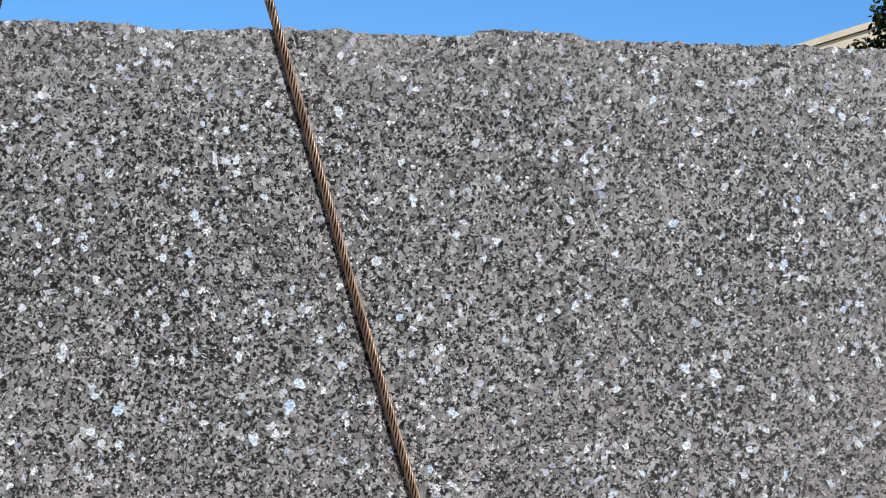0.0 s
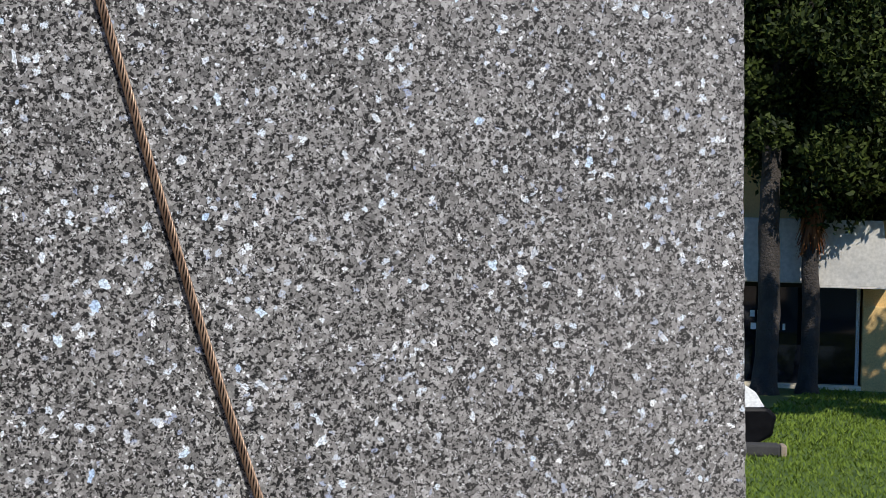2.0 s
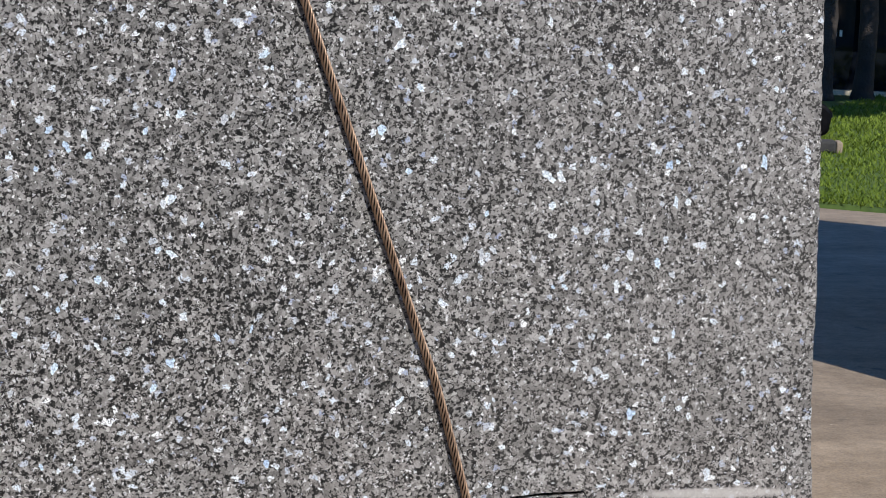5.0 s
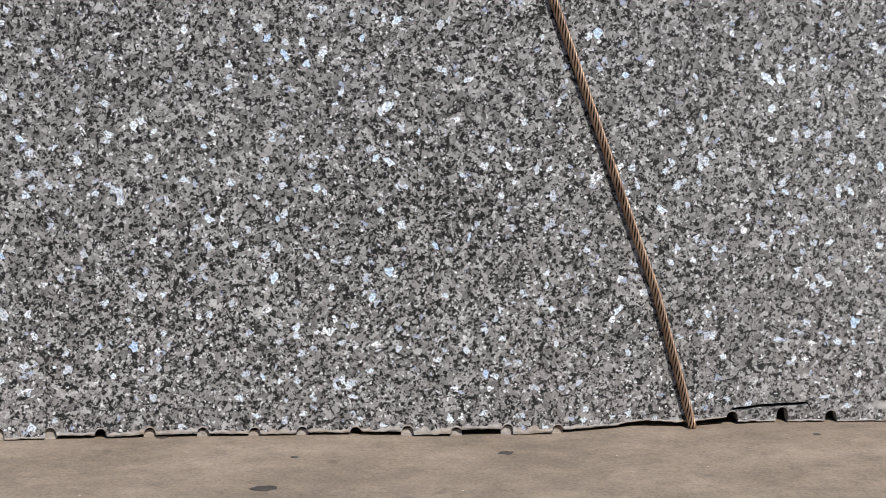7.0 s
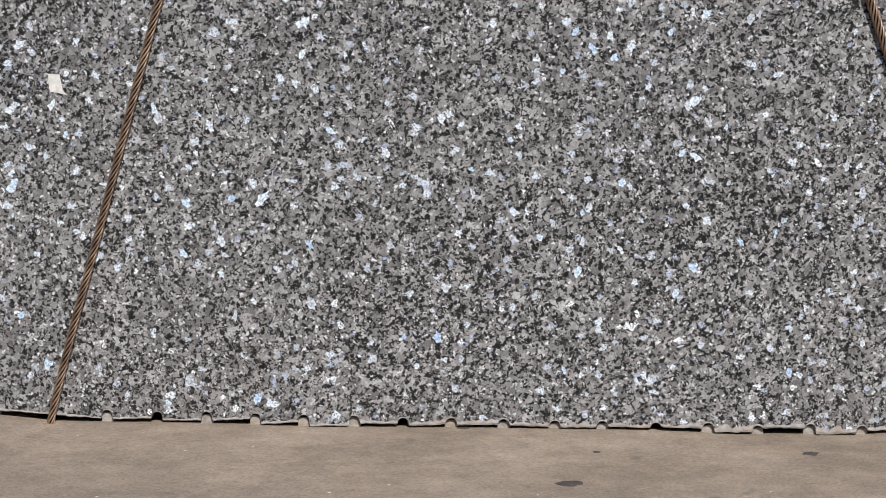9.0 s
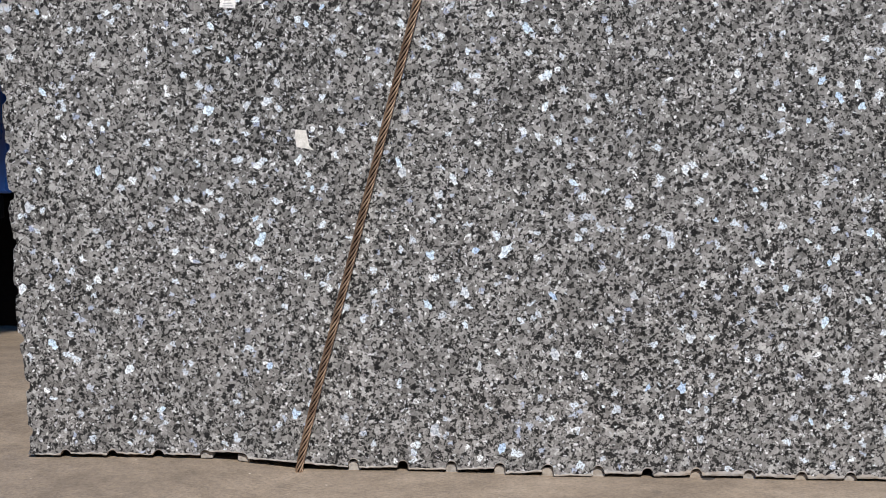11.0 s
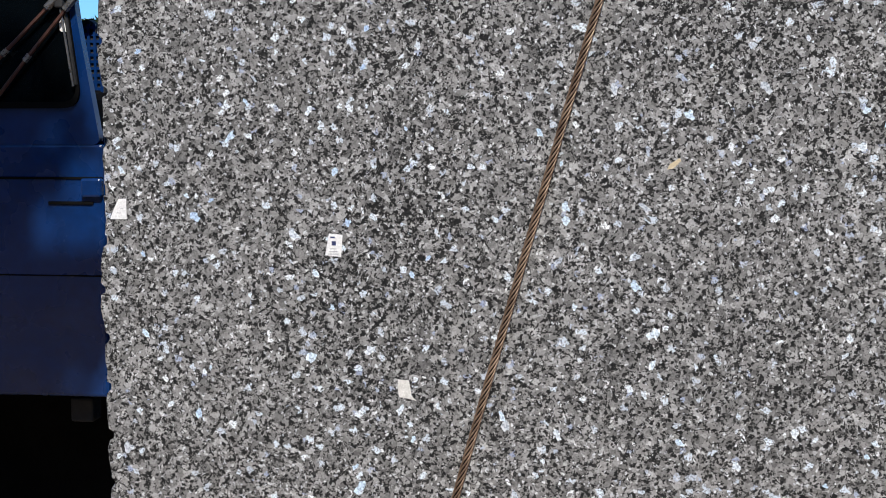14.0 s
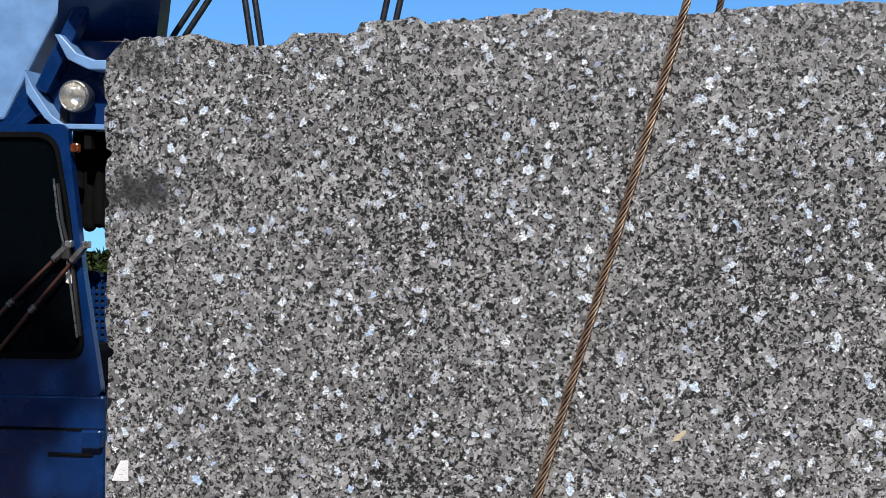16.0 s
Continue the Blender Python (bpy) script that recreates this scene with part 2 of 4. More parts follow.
def concrete():
    m, n, l, b = mat("worn_concrete", 0.85)
    v, raw = coords(n, l, warp=0.02, warp_scale=6.0)
    base = ramp(n, l, tex_noise(n, l, raw, 2.6, 7.0, 0.66), [(0.3, (0.20, 0.155, 0.112)), (0.5, (0.27, 0.212, 0.155)), (0.72, (0.345, 0.275, 0.205))])
    sv, _ = coords(n, l, (1.0, 2.2, 1.0), (0, 0, 0.35))
    streak = ramp(n, l, tex_noise(n, l, sv, 5.0, 5.0, 0.65), [(0.3, g(0.86)), (0.7, g(1.08))])
    base = mixc(n, l, 1.0, base, streak, "MULTIPLY")
    stain = ramp(n, l, tex_noise(n, l, v, 5.5, 2.0, 0.5), [(0.0, g(0.7)), (0.27, g(0.55)), (0.31, g(0)), (1, g(0))])
    base = mixc(n, l, stain, base, (0.07, 0.06, 0.055))
    chip = voronoi(n, l, raw, 17.0)
    near = ramp(n, l, chip.outputs["Distance"], [(0.0, g(1)), (0.05, g(1)), (0.07, g(0)), (1, g(0))])
    some = ramp(n, l, chip.outputs["Color"], [(0.0, g(0)), (0.7, g(0)), (0.72, g(1)), (1, g(1))])
    base = mixc(n, l, mixc(n, l, 1.0, near, some, "MULTIPLY"), base, (0.62, 0.55, 0.46))
    mid = ramp(n, l, tex_noise(n, l, raw, 17.0, 6.0, 0.7), [(0.3, g(0.80)), (0.5, g(1.0)), (0.7, g(1.16))])
    base = mixc(n, l, 1.0, base, mid, "MULTIPLY")
    speck = ramp(n, l, tex_noise(n, l, raw, 120.0, 4.0, 0.7), [(0.3, g(0.70)), (0.5, g(1.0)), (0.7, g(1.22))])
    base = mixc(n, l, 1.0, base, speck, "MULTIPLY")
    l.new(base, b.inputs["Base Color"])
    bump(n, l, b, tex_noise(n, l, raw, 70.0, 5.0, 0.7), 0.6, 0.005)
    return m


def leaf_mat(name, a, c):
    m, n, l, b = mat(name, 0.65)
    b.inputs["Specular IOR Level"].default_value = 0.15
    geo = n.new("ShaderNodeNewGeometry")
    l.new(ramp(n, l, geo.outputs["Random Per Island"], [(0, a), (1, c)]), b.inputs["Base Color"])
    return m


GRANITE, PALE, CRYSTAL, CONCRETE = larvikite(), pale_stone(), crystal_mat(), concrete()
STEEL = simple("rusty_wire", (0.13, 0.075, 0.05), (0.46, 0.32, 0.22), 26.0, 0.42, 0.55, 0.4, 0.001, 700.0)
BLACK_WIRE = simple("greased_wire", (0.012, 0.012, 0.014), (0.03, 0.03, 0.034), 40.0, 0.5, 0.4)
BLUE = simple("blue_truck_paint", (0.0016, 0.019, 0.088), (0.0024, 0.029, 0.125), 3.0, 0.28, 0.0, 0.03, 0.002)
# lighter blue for boom and flanges, with sunlight put into the colour
BLUE_SUNLIT = simple("sunlit_blue_paint", (0.15, 0.29, 0.53), (0.19, 0.35, 0.60), 2.5, 0.4, 0.0, 0.03, 0.002, 14.0)
RUBBER = simple("black_rubber", (0.008, 0.008, 0.009), (0.022, 0.022, 0.022), 20.0, 0.7)
# plain black without sheen, also used for the shade under the truck
MATT_BLACK = simple("matt_black", (0.004, 0.004, 0.004), (0.008, 0.008, 0.008), 10.0, 0.95)
MATT_BLACK.node_tree.nodes["Principled BSDF"].inputs["Specular IOR Level"].default_value = 0.05
CHROME = simple("worn_metal", (0.35, 0.34, 0.32), (0.55, 0.53, 0.5), 30.0, 0.3, 0.9)
RED_STEEL = simple("red_brown_wiper_paint", (0.05, 0.02, 0.013), (0.12, 0.05, 0.034), 40.0, 0.5, 0.3)
WHITE = simple("white_paint", (0.72, 0.72, 0.70), (0.82, 0.82, 0.80), 6.0, 0.35)
YELLOW = simple("yellow_stucco", (0.55, 0.36, 0.13), (0.66, 0.45, 0.19), 2.0, 0.85, 0.0, 0.5, 0.01, 60.0)
CREAM = simple("cream_stucco", (0.55, 0.47, 0.33), (0.68, 0.60, 0.45), 2.0, 0.85, 0.0, 0.4, 0.01, 60.0)
AWNING = simple("pale_awning", (0.42, 0.41, 0.38), (0.56, 0.54, 0.49), 2.5, 0.8, 0.0, 0.2, 0.01)
BARK = simple("grey_bark", (0.022, 0.018, 0.015), (0.065, 0.054, 0.047), 7.0, 0.9, 0.0, 0.9, 0.03)
FROND_DRY = leaf_mat("dry_fronds", (0.10, 0.03, 0.01), (0.24, 0.10, 0.035))
LEAF = leaf_mat("dark_leaves", (0.005, 0.010, 0.003), (0.05, 0.068, 0.012))
GRASS = leaf_mat("lawn_blades", (0.07, 0.115, 0.012), (0.17, 0.23, 0.03))
SOIL = simple("lawn_soil", (0.04, 0.075, 0.012), (0.075, 0.12, 0.02), 1.5, 0.95, 0.0, 0.6, 0.02)
CAR_BLACK = simple("black_bumper", (0.003, 0.003, 0.0035), (0.006, 0.006, 0.007), 8.0, 0.4)
CAR_BLACK.node_tree.nodes["Principled BSDF"].inputs["Specular IOR Level"].default_value = 0.1
PAPER = simple("white_paper", (0.72, 0.71, 0.70), (0.82, 0.81, 0.80), 30.0, 0.6)
GREY_INK = simple("grey_ink", (0.42, 0.42, 0.43), (0.52, 0.52, 0.53), 30.0, 0.6)
INK = simple("dark_ink", (0.02, 0.03, 0.10), (0.03, 0.04, 0.13), 30.0, 0.6)
CHALK = simple("chalky_patch", (0.50, 0.48, 0.44), (0.78, 0.76, 0.72), 60.0, 0.9)
TAN = simple("tan_resin", (0.45, 0.36, 0.22), (0.62, 0.52, 0.36), 60.0, 0.8)


def glass(name, tint, rough=0.02):
    m, n, l, b = mat(name, rough, 0.0, tint)
    b.inputs["Transmission Weight"].default_value = 0.9
    b.inputs["IOR"].default_value = 1.45
    return m


GLASS = glass("cab_glass", (0.012, 0.022, 0.03))
GLASS.node_tree.nodes["Principled BSDF"].inputs["Specular IOR Level"].default_value = 0.12
DARK_GLASS, _n, _l, _b = mat("shop_window_glass", 0.04, 0.0, (0.006, 0.008, 0.012))
LENS = glass("lamp_lens", (0.95, 0.94, 0.87), 0.12)
REFLECTOR = simple("lamp_reflector", (0.75, 0.74, 0.69), (0.85, 0.84, 0.79), 30.0, 0.2, 0.9)
ORANGE = glass("orange_lens", (0.85, 0.25, 0.05), 0.2)

# ---- mesh helpers ----


def thing(name, loc=(0, 0, 0), label="", category="", group="", kind="", rot=0.0):
    e = new(name)
    e.empty_display_size = 0.1
    e.matrix_world = pose(*loc, 0, 0, rot)
    return tagged(e, label, category, group, kind)


def part(name, bm, material, parent=None, label="", smooth=False):
    me = bpy.data.meshes.new(name)
    if smooth:
        for f in bm.faces:
            f.smooth = True
    bm.to_mesh(me)
    bm.free()
    me.materials.append(material)
    ob = new(name, me)
    if parent is not None:
        ob.parent = parent
    return tagged(ob, label)


def box(bm, lo, hi, bevel=0.0, seg=2):
    r = bmesh.ops.create_cube(bm, size=1.0)
    vs = r["verts"]
    for v in vs:
        for i in range(3):
            v.co[i] = lo[i] + (v.co[i] + 0.5) * (hi[i] - lo[i])
    if bevel:
        es = list({e for v in vs for e in v.link_edges})
        bmesh.ops.bevel(bm, geom=es, offset=bevel, segments=seg, affect="EDGES", profile=0.5)
    return bm


def boxm(lo, hi, bevel=0.0, seg=2):
    return box(bmesh.new(), lo, hi, bevel, seg)


def prism(poly, y0, y1, bevel=0.0):
    """A polygon in x and z, drawn out along y."""
    bm = bmesh.new()
    a = [bm.verts.new((x, y0, z)) for x, z in poly]
    c = [bm.verts.new((x, y1, z)) for x, z in poly]
    bm.faces.new(a)
    bm.faces.new(c[::-1])
    for i in range(len(a)):
        j = (i + 1) % len(a)
        bm.faces.new((a[j], a[i], c[i], c[j]))
    bmesh.ops.recalc_face_normals(bm, faces=bm.faces)
    if bevel:
        bmesh.ops.bevel(bm, geom=list(bm.edges), offset=bevel, segments=2, affect="EDGES", profile=0.5)
    return bm


def rounded(poly, radius, seg=6):
    """A polygon with its corners rounded."""
    out = []
    for i, p in enumerate(poly):
        p, a, c = Vector(p), Vector(poly[i - 1]), Vector(poly[(i + 1) % len(poly)])
        s, e = p + (a - p).normalized() * radius, p + (c - p).normalized() * radius
        for k in range(seg + 1):
            f = k / seg
            out.append(tuple((1 - f) ** 2 * s + 2 * f * (1 - f) * p + f * f * e))
    return out


def ring(outer, inner, y0, y1):
    """A frame between two loops of as many points, drawn out along y."""
    bm = bmesh.new()
    n = len(outer)
    vs = [[bm.verts.new((x, y, z)) for x, z in loop] for loop, y in ((outer, y0), (inner, y0), (inner, y1), (outer, y1))]
    for k in range(4):
        a, c = vs[k], vs[(k + 1) % 4]
        for i in range(n):
            j = (i + 1) % n
            bm.faces.new((a[i], a[j], c[j], c[i]))
    bmesh.ops.recalc_face_normals(bm, faces=bm.faces)
    return bm


def tube(bm, pts, radius, sides=8, closed_ends=True, taper=None):
    pts = [Vector(p) for p in pts]
    rings = []
    up = Vector((0.0, 1.0, 0.0))
    for i, p in enumerate(pts):
        d = (pts[min(i + 1, len(pts) - 1)] - pts[max(i - 1, 0)]).normalized()
        if abs(d.dot(up)) > 0.95:
            up = Vector((1.0, 0.0, 0.0))
        a = d.cross(up).normalized()
        c = d.cross(a)
        r = radius if taper is None else radius + (taper - radius) * i / (len(pts) - 1)
        rings.append([bm.verts.new(p + r * (math.cos(2 * math.pi * k / sides) * a + math.sin(2 * math.pi * k / sides) * c)) for k in range(sides)])
    for r0, r1 in zip(rings, rings[1:]):
        for k in range(sides):
            j = (k + 1) % sides
            bm.faces.new((r0[k], r0[j], r1[j], r1[k]))
    if closed_ends:
        bm.faces.new(rings[0][::-1])
        bm.faces.new(rings[-1])
    return bm


def curve(ctrl, step):
    """Points along a smooth line through the control points, every step metres."""
    c = [Vector(p) for p in ctrl]
    c = [2 * c[0] - c[1]] + c + [2 * c[-1] - c[-2]]
    out = []
    for i in range(1, len(c) - 2):
        p0, p1, p2, p3 = c[i - 1:i + 3]
        n = max(2, int((p2 - p1).length / step))
        for k in range(n):
            t = k / n
            out.append(0.5 * (2 * p1 + (p2 - p0) * t + (2 * p0 - 5 * p1 + 4 * p2 - p3) * t * t + (3 * p1 - p0 - 3 * p2 + p3) * t ** 3))
    out.append(c[-2])
    return out


def lerp(table, x):
    return float(np.interp(x, [a for a, _ in table], [c for _, c in table]))


def n1(x, seed=0.0):
    return noise.noise(Vector((x, seed, 0.37)))


# ---- ground ----
FLOOR_Z, YARD_Z = -0.033, -0.30


# the slab's uneven level along the block's front edge
SLAB = [(-0.55, 0.012), (-0.3, 0.014), (-0.18, 0.006), (-0.02, -0.012), (0.3, -0.013), (0.6, -0.0215), (1.0, -0.0215), (1.4, -0.025), (1.62, -0.034), (1.9, -0.034), (2.1, -0.020),
        (2.25, -0.024), (2.42, -0.016), (2.7, -0.0195), (3.0, -0.024), (3.4, -0.033)]


def ground_z(y, x=9.0):
    """The slab: nearly level under the block, falling away behind to the yard."""
    rise = (lerp(SLAB, x) - FLOOR_Z) * lerp([(-1.6, 0.0), (-0.25, 1.0), (1.0, 1.0), (2.2, 0.0)], y)
    return lerp([(0.5, FLOOR_Z), (6.0, YARD_Z)], y) + rise


bm = bmesh.new()
ys = [-600, -60, -12, -5, -3, -2, -1.6, -1.0, -0.6, -0.25, -0.1, 0.1, 0.5, 1.0, 1.6, 2.2, 3, 4, 6, 20, 80, 1500]
xs = [-1500, -60, -8, -4, -2, -1.2, -0.9, -0.7, -0.55, -0.45, -0.35, -0.28, -0.22, -0.17, -0.12, -0.07, -0.02, 0.04, 0.1, 0.2, 0.3, 0.45, 0.6, 0.8, 1, 1.2, 1.4, 1.5, 1.62, 1.75, 1.9, 2, 2.1, 2.18, 2.25, 2.34, 2.42, 2.55, 2.7, 2.85, 3, 3.2, 3.4, 4, 8, 60, 1500]
gv = [[bm.verts.new((x, y, ground_z(y, x))) for x in xs] for y in ys]
for a, c in zip(gv, gv[1:]):
    for i in range(len(xs) - 1):
        bm.faces.new((a[i], a[i + 1], c[i + 1], c[i]))
for f in bm.faces:
    f.smooth = True
tagged(part("ground", bm, CONCRETE), "worn tan concrete yard with dark stains", "ground", kind="structure")

# ---- granite block ----
TOP = [(-0.72, 2.19), (-0.667, 2.236), (-0.487, 2.247), (-0.40, 2.222), (-0.285, 2.218), (-0.254, 2.246), (-0.105, 2.245), (-0.092, 2.268), (0.04, 2.279), (0.07, 2.266),
       (0.29, 2.284), (0.317, 2.297), (0.637, 2.274), (0.83, 2.294), (1.08, 2.30), (1.207, 2.287), (1.36, 2.30), (1.60, 2.31), (1.634, 2.30), (1.898, 2.306), (1.924, 2.325),
       (2.15, 2.325), (2.18, 2.312), (2.67, 2.321), (2.93, 2.325), (3.06, 2.308)]
# drill holes cut open along the foot: x, top of the hole, and the broken edge's height before and after it
HOLES = [(-0.604, 0.034, 0.020, 0.024), (-0.486, 0.035, 0.022, 0.026), (-0.368, 0.036, 0.022, 0.025), (-0.25, 0.037, 0.024, 0.0315), (-0.157, 0.030, 0.0317, 0.0177), (0.118, 0.0188, -0.0036, -0.0033),
         (0.2387, 0.0152, -0.0017, -0.0071), (0.3575, 0.0156, -0.0054, -0.0066), (0.4746, 0.012, -0.0007, -0.0144), (0.59, 0.0097, -0.0085, -0.018), (0.7105, 0.0088, -0.0177, -0.0106),
         (0.828, 0.0035, -0.0116, -0.0167), (0.9427, 0.0038, -0.0108, -0.0143), (1.0674, 0.0018, -0.0116, -0.0136), (1.1889, -0.0014, -0.0162, -0.0168), (1.302, -0.0018, -0.0181, -0.0144),
         (1.4292, -0.0052, -0.0173, -0.0151), (1.5532, -0.0043, -0.0192, -0.0268), (1.6699, -0.0103, -0.0267, -0.0162), (1.7941, -0.0067, -0.0162, -0.0321), (1.9164, -0.010, -0.0266, -0.0227),
         (2.3436, 0.0146, 0.0, -0.0115), (2.4677, 0.0227, -0.0115, -0.013), (2.589, 0.0124, -0.014, -0.015)]
LOW = sorted([(x - 0.001, a) for x, _, a, _ in HOLES] + [(x + 0.001, c) for x, _, _, c in HOLES] + [(-0.70, 0.02), (2.034, -0.016), (2.09, -0.007), (2.131, -0.0034), (2.20, -0.0087), (2.25, -0.0081), (2.285, -0.0029), (2.93, -0.0195), (3.2, -0.021)])
# the slit that a spall has opened above the foot
SLIT = [(2.325, 0.0), (2.345, 0.0235), (2.41, 0.030), (2.47, 0.033), (2.53, 0.0345), (2.549, 0.0)]
RIGHT = [(0.0, 3.125), (0.28, 3.108), (0.6, 3.102), (0.87, 3.094), (1.26, 3.077), (1.67, 3.063), (2.08, 3.052), (2.4, 3.046)]
LEFT = [(0.0, -0.690), (0.17, -0.697), (0.34, -0.707), (0.9, -0.708), (0.97, -0.722), (1.25, -0.700), (1.6, -0.705), (2.15, -0.716), (2.3, -0.70)]
PITCH, HOLE = 0.118, 0.013


def scallop(s, phase):
    """How deep a cut-open drill hole bites at s along an edge."""
    d = (s - phase) % PITCH - PITCH / 2
    return math.sqrt(max(0.0, HOLE ** 2 - d * d))


def tooth(x):
    """The broken lower edge: short teeth between the open drill holes."""
    z = lerp(LOW, x) + 0.0012 * n1(x * 45) + 0.0014 * n1(x * 110, 2.0)
    for hx, top, _, _ in HOLES:
        d = x - hx
        if abs(d) < 0.0135:
            z = max(z, top - 0.0135 + math.sqrt(0.0135 ** 2 - d * d))
    return z


def foot_edge(x):
    if 2.325 < x < 2.549:
        return max(tooth(x), lerp(SLIT, x) + 0.0012 * n1(x * 90, 4.0))
    return tooth(x)


def block_outline():
    pts = []
    for x in np.arange(-0.70, 3.11, 0.0022):
        pts.append((x, foot_edge(x)))
    for z in np.arange(0.0, 2.30, 0.009):
        pts.append((lerp(RIGHT, z) + 0.0022 * n1(z * 45, 3.0) + 0.0015 * n1(z * 130, 5.0), z))
    for x in np.arange(3.046, -0.69, -0.004):
        pts.append((x, lerp(TOP, x) + 0.004 * n1(x * 22, 7.0) + 0.004 * n1(x * 70, 9.0) + 0.0035 * n1(x * 160, 10.0)))
    for z in np.arange(2.19, 0.03, -0.005):
        bite = scallop(z, 0.02) * (0.85 + 0.4 * n1(round(z / PITCH) * 1.7, 13.0))
        pts.append((lerp(LEFT, z) + bite + 0.006 * n1(z * 14, 11.0) + 0.0025 * n1(z * 60, 12.0), z))
    return pts


def build_block():
    t = thing("granite_block", (0, 0, 0), "huge sawn grey larvikite block with flashing blue crystals on concrete", "stone block")
    out = block_outline()
    bm = bmesh.new()
    cx, cz = 1.2, 1.15
    rings = []
    for y, grow in ((0.0, 0.0), (0.004, 0.003), (0.05, 0.0), (0.4, -0.005), (1.2, -0.01)):
        r = []
        for i, (x, z) in enumerate(out):
            k = grow + (0.006 * noise.noise(Vector((x * 20, y * 20, z * 20))) if y > 0.002 else 0)
            dx, dz = (1 if x > cx else -1), (1 if z > cz else -1)
            r.append(bm.verts.new((x + dx * k * 0.7, y, z + (dz * k * 0.7 if dz > 0 else 0) + (0.004 if dz < 0 and z < 0.05 and y > 0.02 else 0))))
        rings.append(r)
    n = len(out)
    for a, c in zip(rings, rings[1:]):
        for i in range(n):
            j = (i + 1) % n
            bm.faces.new((a[i], c[i], c[j], a[j]))
    bm.faces.new(rings[0])
    bm.faces.new(rings[-1][::-1])
    bmesh.ops.recalc_face_normals(bm, faces=bm.faces)
    part("body", bm, GRANITE, t)
    # pale bruised rim where the foot has broken away, thin or wide from tooth to tooth
    bm = bmesh.new()
    rows = []
    for x in np.arange(-0.68, 3.09, 0.0022):
        zb = tooth(x)
        wide = lerp([(-0.7, 0.004), (0.0, 0.004), (0.5, 0.004), (0.75, 0.0055), (0.95, 0.0085), (1.5, 0.009), (1.57, 0.013), (1.64, 0.012), (1.68, 0.009), (1.78, 0.009), (1.82, 0.017), (1.88, 0.014), (1.93, 0.007), (2.05, 0.004), (2.3, 0.0035), (3.1, 0.0025)], x)
        if any(abs(x - h[0]) < 0.0135 for h in HOLES):
            wide *= 0.3
        wide = max(0.0012, wide * (1.0 + 0.5 * n1(x * 34, 21.0) + 0.55 * n1(x * 120, 23.0)))
        rows.append([bm.verts.new(p) for p in ((x, 0.004, zb + wide + 0.0005), (x, -0.0006, zb + wide), (x, -0.0022 + 0.0012 * n1(x * 50, 26.0), zb + wide * 0.4), (x, -0.0006 + 0.002 * n1(x * 40, 25.0), zb - 0.0006), (x, 0.03, zb + 0.001))])
    for a, c in zip(rows, rows[1:]):
        for k in range(4):
            bm.faces.new((a[k], c[k], c[k + 1], a[k + 1]))
    bmesh.ops.recalc_face_normals(bm, faces=bm.faces)
    part("broken_foot", bm, PALE, t, "pale bruised rim with cut drill holes")
    # far halves of the drill holes, broken off lower than the face
    for k, (hx, top, za, zc) in enumerate(HOLES[3:21]):
        if k % 5 == 3:
            continue
        plug = boxm((hx - 0.0150, 0.010, min(za, zc) - 0.012), (hx + 0.0150, 0.05, top - 0.0075 - 0.003 * abs(n1(k * 1.7, 51.0))), 0.002)
        for v_ in plug.verts:
            v_.co.z += 0.003 * n1(v_.co.x * 130, 53.0)
        part("hole_back", plug, PALE, t)
    # the loosened lip under the slit
    bm = bmesh.new()
    rows = []
    for x in np.arange(2.318, 2.556, 0.0022):
        zb = tooth(x)
        zt = max(zb + 0.002, lerp(SLIT, x) - 0.0085 * min(1.0, max(0.0, (x - 2.325) / 0.02), max(0.0, (2.549 - x) / 0.03)) + 0.0012 * n1(x * 70, 41.0)) if 2.325 < x < 2.549 else zb + 0.002
        rows.append([bm.verts.new(p) for p in ((x, 0.30, zt), (x, 0.003, zt), (x, -0.0005, zt - 0.001), (x, -0.0003, zb), (x, 0.04, zb))])
    for a, c in zip(rows, rows[1:]):
        for k in range(4):
            bm.faces.new((a[k], c[k], c[k + 1], a[k + 1]))
    bmesh.ops.recalc_face_normals(bm, faces=bm.faces)
    part("loose_lip", bm, GRANITE, t, "loosened lip of stone under a dark slit")
    # bearing core that the block stands on, set back from the edge
    part("underside", boxm((-0.55, 0.12, FLOOR_Z), (2.95, 1.1, 0.06)), PALE, t)
    return t


block = build_block()


def flake(seed, n=12):
    rnd = random.Random(seed)
    bm = bmesh.new()
    ring0, ring1 = [], []
    for k in range(n):
        a = 2 * math.pi * k / n
        r = 1.0 * rnd.uniform(0.5, 1.2)
        x, z = r * math.cos(a), 1.35 * r * math.sin(a)
        ring0.append(bm.verts.new((x, 0.0, z)))
        ring1.append(bm.verts.new((x * 0.93, -0.07, z * 0.93)))
    for k in range(n):
        j = (k + 1) % n
        bm.faces.new((ring0[k], ring0[j], ring1[j], ring1[k]))
    bm.faces.new(ring1)
    bmesh.ops.recalc_face_normals(bm, faces=bm.faces)
    me = bpy.data.meshes.new("crystal")
    bm.to_mesh(me)
    bm.free()
    me.materials.append(CRYSTAL)
    return me


FLAKES = [flake(s) for s in range(9)]
